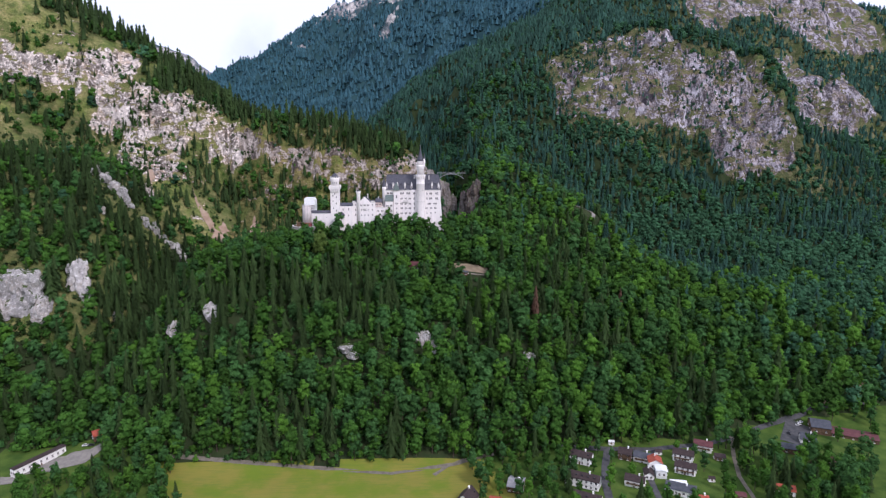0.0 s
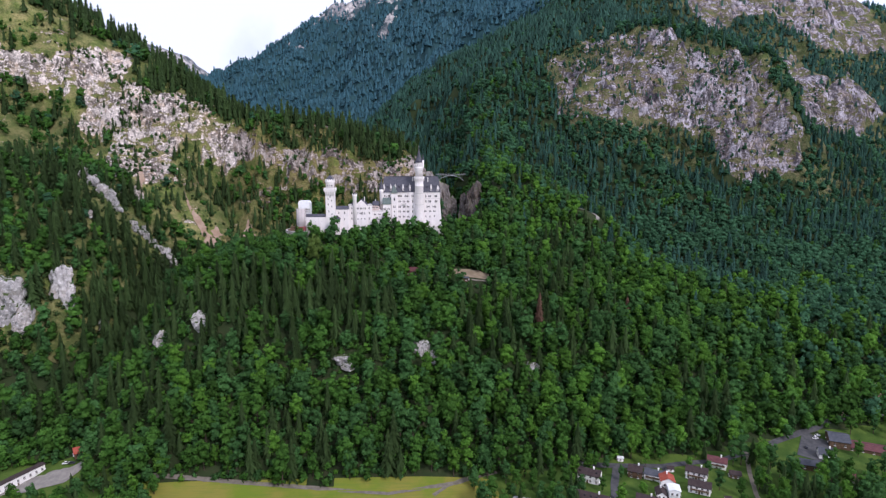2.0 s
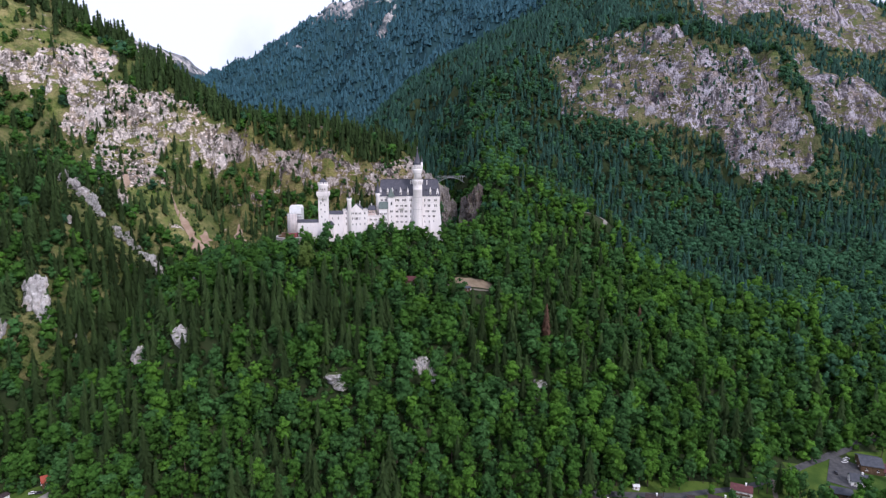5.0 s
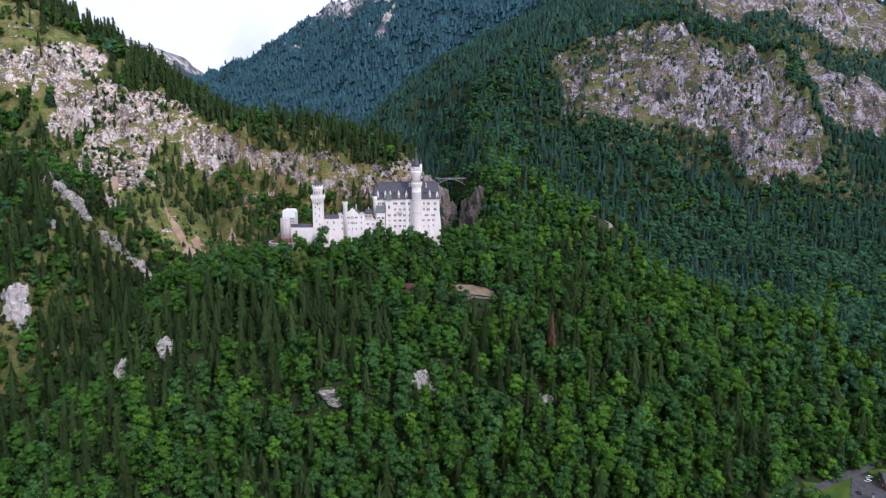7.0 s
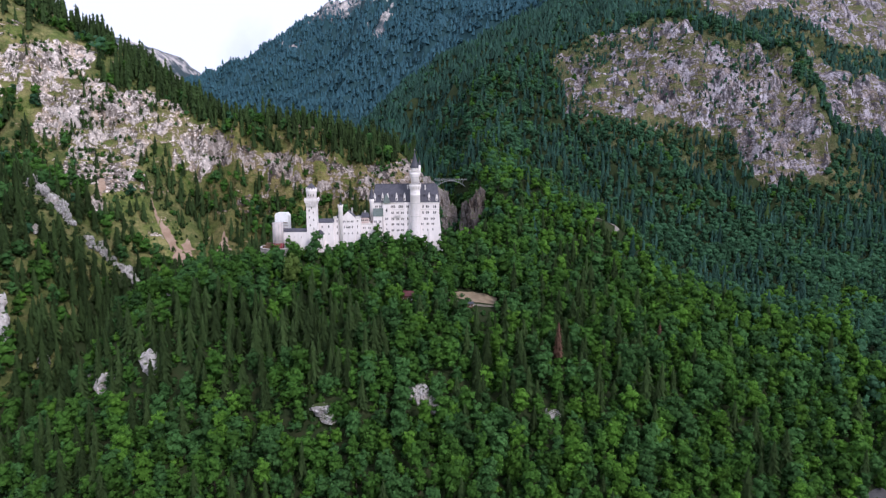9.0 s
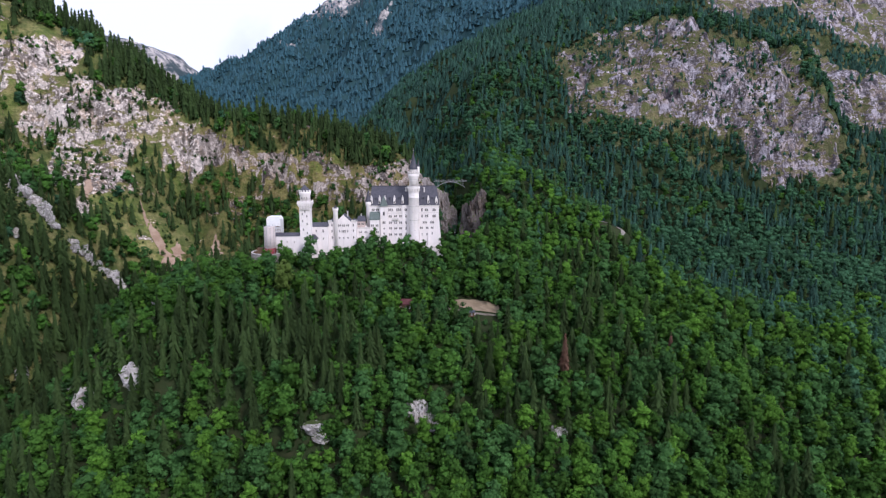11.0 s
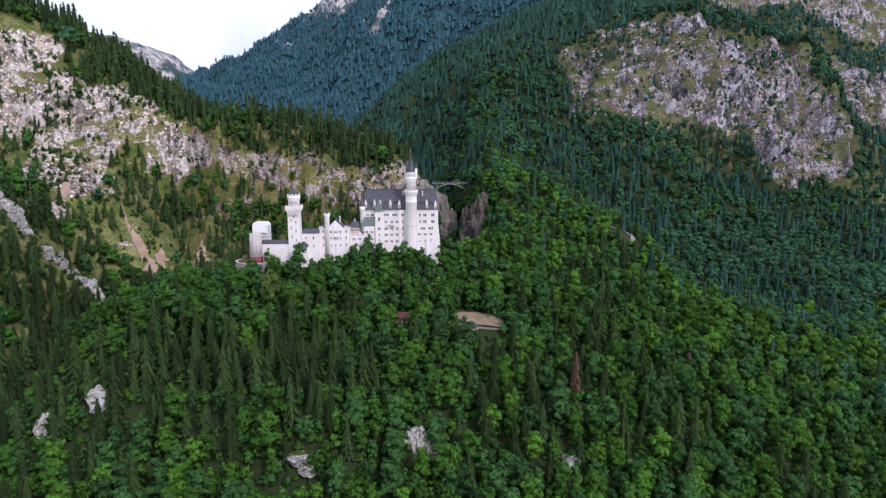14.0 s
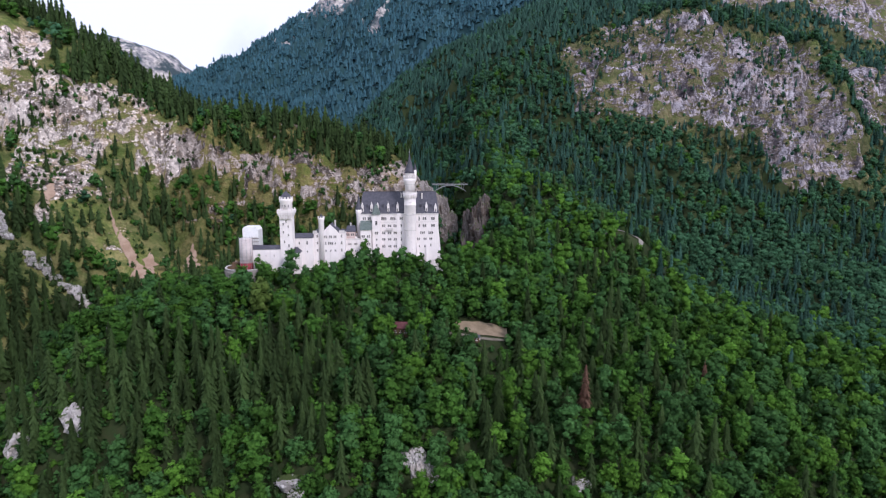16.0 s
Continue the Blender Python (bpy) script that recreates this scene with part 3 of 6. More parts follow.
def bare_at(x, y, z):
    """1 on bare cliffs, 0 on wooded ground, a little on the open slopes below the western cliffs."""
    x, y, z = np.asarray(x, float), np.asarray(y, float), np.asarray(z, float)
    u = x + 9 * fractal(x, z, 30, 3, 131)
    v = z + 8 * fractal(x, z, 26, 3, 137)
    out = np.where((x < 25) & (y > 60) & (y < 300), np.where(x > -190, 0.52, 0.46), 0.0)
    for y0, y1, ring in CLIFFS:
        inside = np.zeros(x.shape, bool)
        for (ax, az), (bx, bz) in zip(ring, ring[1:] + ring[:1]):
            if az != bz:
                inside ^= ((az > v) != (bz > v)) & (u < (bx - ax) * (v - az) / (bz - az) + ax)
        out = np.where(inside & (y > y0) & (y < y1), 1.0 - 0.12 * np.clip((390 - x) / 70, 0, 1) * (x > 150), out)
    return out


def graded(*spans):
    return np.concatenate([np.arange(a, b, s) for a, b, s in spans])


gx = graded((-3300, -1100, 55), (-1100, -620, 16), (-620, -420, 6), (-420, 640, 4.0), (640, 1020, 5), (1020, 1400, 16), (1400, 3301, 55))
gy = graded((-1500, -300, 60), (-300, 90, 5), (90, 470, 3.3), (470, 820, 6), (820, 1300, 12), (1300, 4301, 28))
GX, GY = np.meshgrid(gx, gy, indexing="ij")
GZ = height(GX, GY)
nx, ny = GX.shape
ids = np.arange(nx * ny).reshape(nx, ny)
quads = np.stack([ids[:-1, :-1], ids[1:, :-1], ids[1:, 1:], ids[:-1, 1:]], -1).reshape(-1, 4)
cx = (GX[:-1, :-1] + GX[1:, 1:]).ravel() / 2
cy = (GY[:-1, :-1] + GY[1:, 1:]).ravel() / 2


def valley_edge(x):
    """The lower edge of the woods along the valley."""
    return np.interp(x, [-600, -330, -260, -222, -205, -170, -60, 35, 120, 190, 260, 340, 600], [-190, -195, -193, -192, -198, -218, -224, -218, -200, -192, -168, -150, -110])


cz = GZ[:-1, :-1].ravel()
slot = np.full(len(quads), 3)
ragged = 14 * fractal(cx, cy, 40, 3, 67)
slot[(cx < 25) & (cx + ragged > -640) & (cy + ragged > 66) & (cy < 245)] = 0
slot[(cx < 25) & (cy > -112) & (cx + ragged < -255)] = 0
slot[(slot == 0) & (cx + 2.5 * ragged > -205)] = 7
# The far ground takes the floor with haze in its colour.
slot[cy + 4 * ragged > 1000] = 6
# The eastern cliffs use the material with haze put into its tint.
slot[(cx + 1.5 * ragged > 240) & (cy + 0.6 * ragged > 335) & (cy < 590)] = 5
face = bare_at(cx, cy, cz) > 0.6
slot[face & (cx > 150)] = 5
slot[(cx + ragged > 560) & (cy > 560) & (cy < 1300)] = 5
slot[(cy > 1600) & (cx > -520) & (cz + 3 * ragged > 780)] = 4
broken = fractal(cx, cy, 130, 3, 141)
slot[(cy > 1700) & (cx > -620) & (cx < -60) & (cz > 560) & (broken > 0.42)] = 4
slot[(cx < -1250) & (cy > 2600) & (cz + 4 * ragged > 610)] = 4
slot[cy < valley_edge(cx) + 1] = 1
slot[(cy > -300) & (cy < valley_edge(cx) + 1) & ((cx > 42 - 0.4 * (cy + 230)) | (cx + 0.3 * ragged < -160 - 0.5 * (cy + 230)))] = 2
ground = new("ground", mesh_of("ground", np.stack([GX, GY, GZ], -1).reshape(-1, 3), [quads], [GROUND, MEADOW, LAWN, FLOOR, SUMMIT, HAZY_SLOPES, HAZY_FLOOR, BROWNED], slot, True))
ground.data.attributes.new("bare", "FLOAT", "POINT").data.foreach_set("value", bare_at(GX, GY, GZ).ravel().astype(np.float32))
tagged(ground, "wooded limestone mountains rising from a mown valley meadow", "ground", kind="structure")

# ---- the castle ----
def origin(ob):
    p = Vector((0, 0, 0))
    while ob is not None:
        p += ob.location
        ob = ob.parent
    return p


def wpart(name, bm, mat, parent, label="", smooth=False):
    """A part whose mesh is written in world coordinates."""
    bmesh.ops.translate(bm, verts=bm.verts, vec=-origin(parent))
    return part(name, bm, mat, parent, label, smooth)


def facade(x0, x1, z0, z1, y, holes, depth=0.5):
    """A wall slab that faces -y, with rectangular openings (centre x, centre z, width, height) through it."""
    bm = bmesh.new()
    xs = sorted({x0, x1, *[round(c - w / 2, 3) for c, _, w, _ in holes], *[round(c + w / 2, 3) for c, _, w, _ in holes]})
    zs = sorted({z0, z1, *[round(c - h / 2, 3) for _, c, _, h in holes], *[round(c + h / 2, 3) for _, c, _, h in holes]})
    grid = {}

    def v(x, z, yy):
        key = (x, z, yy)
        if key not in grid:
            grid[key] = bm.verts.new((x, yy, z))
        return grid[key]

    for a, b in zip(xs, xs[1:]):
        for c, d in zip(zs, zs[1:]):
            mx, mz = (a + b) / 2, (c + d) / 2
            if not any(abs(mx - hx) < w / 2 and abs(mz - hz) < h / 2 for hx, hz, w, h in holes):
                bm.faces.new((v(a, c, y), v(b, c, y), v(b, d, y), v(a, d, y)))
    for hx, hz, w, h in [*holes, ((x0 + x1) / 2, (z0 + z1) / 2, x1 - x0, z1 - z0)]:
        a, b, c, d = round(hx - w / 2, 3), round(hx + w / 2, 3), round(hz - h / 2, 3), round(hz + h / 2, 3)
        ring = ((a, c), (b, c), (b, d), (a, d))
        for p, q in zip(ring, ring[1:] + ring[:1]):
            poly(bm, ((p[0], y, p[1]), (q[0], y, q[1]), (q[0], y + depth, q[1]), (p[0], y + depth, p[1])))
    return bm


PANES = {}


def pane_mesh(w, h):
    """The glazing of a window with its bars, centred on the origin, facing -y."""
    key = (round(w, 2), round(h, 2))
    if key not in PANES:
        glass = bpy.data.meshes.new("glazing")
        bm = boxes((-w / 2, w / 2, 0, 0.08, -h / 2, h / 2))
        bm.to_mesh(glass)
        bm.free()
        glass.materials.append(GLASS)
        bars = bpy.data.meshes.new("bars")
        t = 0.04
        bm = boxes((-t, t, -0.05, -0.004, -h / 2, h / 2), (-w / 2, w / 2, -0.045, -0.006, h * 0.18, h * 0.18 + 2 * t))
        bm.to_mesh(bars)
        bm.free()
        bars.materials.append(TRIM)
        sill = bpy.data.meshes.new("sill")
        bm = boxes((-w / 2 - 0.2, w / 2 + 0.2, -0.55, 0.0, -h / 2 - 0.28, -h / 2 - 0.02))
        bm.to_mesh(sill)
        bm.free()
        sill.materials.append(TRIM)
        PANES[key] = (glass, bars, sill)
    return PANES[key]


def window(parent, x, y, z, w, h, depth=0.5, turn=0.0):
    glass, bars, sill = pane_mesh(w, h)
    o = origin(parent)
    ob = new("window", glass)
    ob.parent = parent
    ob.location = Vector((x, y, z)) - o + Vector((math.sin(radians(turn)), -math.cos(radians(turn)), 0)) * -(depth - 0.1)
    ob.rotation_euler = (0, 0, radians(turn))
    for name, me in (("window_frame", bars), ("window_sill", sill)):
        c = new(name, me)
        c.parent = ob
    return ob


def front(parent, x0, x1, z0, z1, y, holes, mat, name="wall", depth=0.5, label=""):
    """A front wall and the windows that stand in its openings."""
    ob = wpart(name, facade(x0, x1, z0, z1, y, holes, depth), mat, parent, label)
    for hx, hz, w, h in holes:
        window(parent, hx, y, hz, w, h, depth)
    return ob


def pairs(xs, zs, n=2, w=0.85, h=1.7, gap=0.35):
    """Coupled windows round each centre."""
    return [(x + (k - (n - 1) / 2) * (w + gap), z, w, h) for x in xs for z in zs for k in range(n)]


def cone(x, y, r, z0, z1, n=16, lip=0.25):
    return lathe(((r, z0 - 0.25), (r + lip, z0), (r * 0.62, z0 + (z1 - z0) * 0.36), (r * 0.25, z0 + (z1 - z0) * 0.72), (0.05, z1)), n, (x, y))


def merlons(parent, x, y, r, z, n, size=0.75, tall=1.0):
    """A ring of merlons, each a stone of its own."""
    me = bpy.data.meshes.new("merlon")
    bm = boxes((-0.22, 0.22, -size / 2, size / 2, 0, tall), (-0.28, 0.28, -size / 2 - 0.06, size / 2 + 0.06, tall + 0.004, tall + 0.12))
    bm.to_mesh(me)
    bm.free()
    me.materials.append(LIME)
    for k in range(n):
        a = 2 * math.pi * k / n
        ob = new("merlon", me)
        ob.parent = parent
        ob.location = Vector((x + r * math.cos(a), y + r * math.sin(a), z)) - origin(parent)
        ob.rotation_euler = (0, 0, a)


def dormer(parent, x, y, z, w=1.7, tall=5.2, deep=3.2):
    """A tall stone dormer with a window and a pointed roof."""
    body = wpart("dormer", boxes((x - w / 2, x + w / 2, y, y + deep, z - 0.6, z + tall)), LIME, parent)
    wpart("dormer_roof", lathe(((w * 0.86, z + tall), (w * 0.8, z + tall + 0.15), (0.06, z + tall + 2.9)), 4, (x, y + w / 2), phase=math.pi / 4), TRIM, body, "pale pointed stone roof")
    window(body, x, y - 0.45, z + tall * 0.5, 0.8, 1.7, 0.5)


def chimney(parent, x, y, z0, z1, w=0.9):
    wpart("chimney", boxes((x - w / 2, x + w / 2, y - w / 2, y + w / 2, z0, z1 - 0.5), (x - w / 2 - 0.15, x + w / 2 + 0.15, y - w / 2 - 0.15, y + w / 2 + 0.15, z1 - 0.496, z1)), TRIM, parent)


CASTLE = "castle buildings on the hilltop"

# The great hall block with its steep slate roof.
hall = root("palace_hall", (-8, 12, 118), "tall pale limestone palace hall with steep slate roof", "palace", CASTLE)
wpart("wall", boxes((-34, -4, 2.504, 22, 112, 151.3), (-3.996, 18.4, 2.506, 22, 112, 151.3)), LIME, hall)
ROWS = (143.0, 138.1, 133.8, 129.0)
front(hall, -34, -26, 118, 151.3, 2, pairs((-31.4, -28.2), (148.0,)) + pairs((-30,), (139.5,)), LIME)
bay = wpart("stair_bay", boxes((-26, -20.6, -0.5, 2.5, 114, 151.0)), LIME, hall)
front(bay, -26.004, -20.596, 114, 151.0, -1.0, [(-23.3, 145.2, 1.3, 2.6)] + pairs((-23.3,), (138.5,), 2) + [(-23.3, z, 0.8, 1.3) for z in (134, 130.2, 126.5)], LIME)
wpart("bay_roof", lathe(((4.2, 151.0), (4.15, 151.3), (0.1, 158.6)), 4, (-23.3, 1.0), phase=math.pi / 4), COPPER, hall, "green copper pyramid roof")
front(hall, -20.6, -9.6, 116, 151.3, 2, pairs((-18.3, -12.2), (147.9,), 3, 0.9, 1.9) + pairs((-18.6, -14.6, -10.9), ROWS, 2, 0.85, 1.6), LIME)
front(hall, -9.6, -4.0, 114, 151.3, 1.4, pairs((-6.7,), (147.9,), 2, 0.8, 1.9) + [(-6.7, z, 0.75, 2.3) for z in ROWS], LIME, depth=1.1)
front(hall, 3.0, 18.4, 119, 151.3, 2, [(5.5, 147.7, 0.9, 2.4), (5.5, 143.0, 0.9, 2.0)] + pairs((9.0, 14.7), (147.7, 143.0), 2, 0.95, 1.9) + pairs((7.6, 13.2), (138.1,), 3, 0.8, 1.6) + pairs((4.9, 9.3, 13.2), (133.9,), 2, 0.8, 1.5) + [(5.3, 129.0, 0.8, 1.6), (9.2, 129.0, 0.8, 1.6), (13.2, 129.6, 0.8, 1.6)], LIME)
for x, w in ((4.4, 1.2), (10.6, 1.0)):
    bm = bmesh.new()
    a = [bm.verts.new(p) for p in ((x - w, -1.2, 112), (x + w, -1.2, 112), (x + w, 2, 112), (x - w, 2, 112))]
    b = [bm.verts.new(p) for p in ((x - w * 0.55, 1.9, 131), (x + w * 0.55, 1.9, 131), (x + w * 0.55, 2, 131), (x - w * 0.55, 2, 131))]
    bm.faces.new(a[::-1]), bm.faces.new(b)
    for i in range(4):
        bm.faces.new((a[i], a[(i + 1) % 4], b[(i + 1) % 4], b[i]))
    wpart("buttress", bm, LIME, hall)
bm = bmesh.new()
a = [bm.verts.new(p) for p in ((18.4, 2, 112), (21.2, 1, 112), (21.2, 22, 112), (18.4, 22, 112))]
b = [bm.verts.new(p) for p in ((18.4, 2.2, 142), (18.45, 2.2, 142), (18.45, 22, 142), (18.4, 22, 142))]
bm.faces.new(a[::-1]), bm.faces.new(b)
for i in range(4):
    bm.faces.new((a[i], a[(i + 1) % 4], b[(i + 1) % 4], b[i]))
wpart("buttress", bm, LIME, hall)
for x0, x1, y in ((-34.2, -26, 1.75), (-20.6, -9.6, 1.75), (3.4, 18.6, 1.75)):
    wpart("cornice", boxes((x0, x1, y - 0.15, y + 0.24, 150.5, 151.2)), TRIM, hall)
    wpart("string_course", boxes((x0, x1, y, y + 0.24, 145.3, 145.6)), TRIM, hall)
wpart("balcony", boxes((-17, -12.4, 0.6, 1.99, 140.2, 140.6), (-17, -12.4, 0.6, 0.75, 140.61, 141.5)), TRIM, hall)
roof = wpart("roof", gable(-34, 18.4, 2, 22, 151.31, 165.2, "x", 0.35, 1.6), SLATE, hall, "steep grey slate roof")
wpart("ridge_cresting", boxes((-31.5, 16.2, 11.85, 12.15, 165.1, 165.6)), SLATE, roof)
for x in (-32.6, -26.4, -22.4, -15.3, -9.0, 10.4, 16.6):
    dormer(hall, x, 2.6, 151.5, 1.5 if x < 12 else 1.9, 4.6 if x < 12 else 3.4)
for x in (-29.4, -18.8, -12.0, 6.8, 13.6):
    wpart("roof_window", boxes((x - 0.6, x + 0.6, 4.4, 6.4, 155.6, 157.4)), SLATE, roof)
for x, y, z in ((-6.5, 9.5, 164.6), (7.5, 9.0, 164.4)):
    chimney(roof, x, y, 158, z)
turret = wpart("corner_turret", lathe(((1.7, 114), (1.7, 150.5), (2.1, 151.5), (2.1, 154.3)), 12, (-35.0, 3.0)), LIME, hall, "", True)
wpart("turret_roof", cone(-35.0, 3.0, 2.1, 154.3, 164.5, 12), SLATE, turret, "pointed slate cone")
annex = wpart("annex", boxes((-33.6, -26.6, -4.5, 1.99, 114, 141.4)), LIME, hall)
front(annex, -33.6, -26.6, 114, 141.4, -5.0, pairs((-31.8, -28.3), (136.8, 131.8, 127), 2, 0.85, 1.6), LIME)
bm = bmesh.new()
for p in (((-34, -5.4, 141.4), (-26.2, -5.4, 141.4), (-26.2, 1.98, 146.6), (-34, 1.98, 146.6)), ((-34, -5.4, 141.0), (-26.2, -5.4, 141.0), (-26.2, 1.98, 141.0), (-34, 1.98, 141.0)),
          ((-34, -5.4, 141), (-34, -5.4, 141.4), (-34, 1.98, 146.6), (-34, 1.98, 141)), ((-26.2, -5.4, 141), (-26.2, -5.4, 141.4), (-26.2, 1.98, 146.6), (-26.2, 1.98, 141)),
          ((-34, -5.4, 141), (-26.2, -5.4, 141), (-26.2, -5.4, 141.4), (-34, -5.4, 141.4))):
    poly(bm, p)
wpart("annex_roof", bm, COPPER, annex, "green copper lean-to roof")

# The round stair tower.
tx, ty = -0.6, 0.0
tower = root("stair_tower", (tx, ty, 114), "tall round limestone tower with slate spire", "tower", CASTLE)
wpart("shaft", lathe(((4.3, 110), (3.95, 128), (3.9, 156.8), (4.05, 157.0), (4.05, 157.5), (3.9, 157.7), (3.9, 162.4), (4.8, 164.3), (4.8, 164.9)), 32, (tx, ty)), LIME, tower, "", True)
wpart("gallery", lathe(((4.75, 164.91), (4.75, 166.0), (4.5, 166.0), (4.5, 164.95)), 32, (tx, ty), caps=False), TRIM, tower)
wpart("upper_shaft", lathe(((3.3, 164.92), (3.25, 171.0), (4.15, 173.2), (4.25, 174.6)), 32, (tx, ty)), LIME, tower, "", True)
wpart("parapet", lathe(((4.25, 174.61), (4.25, 175.6), (3.95, 175.6), (3.95, 174.65)), 32, (tx, ty), caps=False), TRIM, tower)
merlons(tower, tx, ty, 4.1, 175.61, 14, 0.95, 0.9)
wpart("lantern", lathe(((3.0, 174.62), (3.0, 178.6)), 24, (tx, ty)), TRIM, tower, "", True)
spire = wpart("spire", lathe(((3.45, 178.3), (3.5, 178.6), (2.3, 182.0), (1.1, 186.2), (0.35, 190.2), (0.05, 192.0)), 16, (tx, ty)), SLATE, tower, "grey slate pointed spire")
wpart("finial", lathe(((0.12, 191.6), (0.35, 192.3), (0.08, 192.7), (0.05, 194.2)), 8, (tx, ty)), STEEL, spire)
for z in (140.0, 150.4, 170.6):
    wpart("string_course", lathe(((4.0 if z < 160 else 3.4, z), (4.12 if z < 160 else 3.52, z + 0.12), (4.12 if z < 160 else 3.52, z + 0.45), (4.0 if z < 160 else 3.4, z + 0.55)), 32, (tx, ty), caps=False), TRIM, tower)
for k in range(14):
    a = 2 * math.pi * k / 14
    wpart("corbel", boxes((tx + 4.35 * math.cos(a) - 0.28, tx + 4.35 * math.cos(a) + 0.28, ty + 4.35 * math.sin(a) - 0.28, ty + 4.35 * math.sin(a) + 0.28, 161.9, 164.2)), TRIM, tower)
side = wpart("side_turret", lathe(((0.4, 172.5), (0.95, 174.4), (0.95, 180.6)), 12, (tx + 3.6, ty - 0.9)), LIME, tower, "", True)
wpart("turret_roof", cone(tx + 3.6, ty - 0.9, 1.0, 180.6, 186.0, 10, 0.15), SLATE, side)
for a, z in ((-90, 160.2), (-62, 152.5), (-100, 147.0), (-70, 143.0), (-112, 138.2), (-78, 133.6), (-68, 128.6), (-88, 168.4), (-60, 177.0), (-118, 177.0), (-90, 177.0)):
    r = 3.95 if z < 163 else 3.3 if z < 172 else 3.02
    window(tower, tx + r * math.cos(radians(a)), ty + r * math.sin(radians(a)), z, 0.75, 1.5, 0.2, a + 90)

# Lower wing with the court.
wing = root("court_wing", (-40, 0, 118), "low pale stone court wing with parapets", "castle wing", CASTLE)
wpart("wall", boxes((-46, -36, -3.5, 14, 112, 136.6)), LIME, wing)
front(wing, -46, -33.7, 114, 134.6, -7.0, pairs((-44, -40.6, -36.6), (132.0, 127.2), 2, 0.8, 1.5), LIME, depth=3.4)
wpart("terrace", boxes((-46.004, -33.696, -7.05, -3.4, 134.61, 134.9), (-46, -33.7, -7.0, -6.75, 134.91, 135.8)), TRIM, wing)
court = wpart("court_front", boxes((-43.8, -37.2, -3.2, 2, 134.9, 140.2)), PINKISH, wing, "rose-coloured stone court front")
front(court, -43.8, -37.2, 134.9, 140.2, -3.7, pairs((-42, -39), (138.0,), 2, 0.8, 1.5), PINKISH)
wpart("roof", gable(-43.8, -36.8, -3.7, 8, 140.21, 143.6, "x", 0.3, 1.5), SLATE, wing)
wpart("roof", gable(-46, -43.9, -3.5, 14, 136.61, 138.6, "y", 0.2, 0.5), SLATE, wing)
chimney(wing, -40.5, 2.2, 142, 145.2, 0.8)

# The gabled knights' house.
knights = root("gabled_house", (-53, -9, 118), "gabled pale limestone castle house with round turret", "house", CASTLE)
wpart("wall", boxes((-63, -43, -14.5, -2, 112, 141.2)), LIME, knights)
front(knights, -63, -57.2, 114, 141.2, -15.0, [(-60.5, z, 0.85, 1.7) for z in (138.6, 134.2, 129.4)], LIME)
front(knights, -46.8, -43, 114, 141.2, -15.0, [(-45, z, 0.85, 1.7) for z in (138.6, 134.2, 129.4)], LIME)
gab = wpart("gable_bay", boxes((-57.2, -46.8, -15.3, -14.51, 114, 141.2)), LIME, knights)
front(gab, -57.204, -46.796, 114, 141.2, -15.8, pairs((-55, -52, -49), (138.3,), 2, 0.75, 1.5) + pairs((-52,), (134.0,), 3, 0.8, 1.8) + [(-55, 134, 0.7, 1.7), (-49, 134, 0.7, 1.7)] + [(-55, 129.2, 0.8, 1.3), (-52, 129.2, 0.8, 1.3), (-49, 129.2, 0.8, 1.3)], LIME)
bm = bmesh.new()
tri = [[bm.verts.new((x, y, z)) for x, z in ((-57.204, 141.2), (-46.796, 141.2), (-52, 146.2))] for y in (-15.8, -15.2)]
bm.faces.new(tri[0]), bm.faces.new(tri[1][::-1])
for i in range(3):
    bm.faces.new((tri[0][i], tri[0][(i + 1) % 3], tri[1][(i + 1) % 3], tri[1][i]))
wpart("gable", bm, LIME, gab)
wpart("roof", gable(-57.2, -46.8, -15.1, -4, 141.21, 146.4, "y", 0.3), SLATE, knights)
wpart("roof", gable(-63, -57.3, -15, -2, 141.21, 142.8, "x", 0.1, 2.0), SLATE, knights)
wpart("roof", gable(-46.7, -43, -15, -2, 141.21, 142.6, "x", 0.1, 1.5), SLATE, knights)
for x0, x1 in ((-63.2, -60.5), (-46.4, -42.8)):
    wpart("parapet", boxes((x0, x1, -15.3, -15.01, 140.4, 142.2)), TRIM, knights)
tur = wpart("round_turret", lathe(((1.75, 114), (1.75, 148.4), (2.1, 149.4), (2.1, 150.6)), 16, (-57.6, -15.0)), LIME, knights, "", True)
wpart("turret_roof", cone(-57.6, -15.0, 1.9, 150.6, 153.2, 12, 0.1), SLATE, tur)
merlons(tur, -57.6, -15.0, 1.95, 150.6, 8, 0.7, 0.6)
window(tur, -57.6, -16.75, 146.0, 0.6, 1.2, 0.2)
chimney(knights, -49.6, -8, 143, 148.2, 0.8)

# Low wing between the square tower and the gabled house.
link = root("link_building", (-69, -14, 118), "low pale stone connecting range with slate roof", "castle wing", CASTLE)
wpart("wall", boxes((-75, -63.01, -18, -9, 112, 138.2)), LIME, link)
front(link, -75, -63.01, 114, 138.2, -18.5, [(-66.5, 134.8, 1.0, 2.0), (-71.5, 134.8, 0.8, 1.6), (-66.5, 129.2, 0.8, 1.3), (-71, 129.2, 0.8, 1.3)], LIME)
wpart("roof", gable(-75, -63.01, -18.5, -9, 138.21, 140.6, "x", 0.3), SLATE, link)
shed = wpart("lean_to", boxes((-76.5, -70, -24.5, -18.51, 116, 129.6)), LIME, link)
wpart("lean_to_roof", gable(-76.5, -70, -24.5, -18.6, 129.61, 132.8, "x", 0.25, 2.2), SLATE, shed)

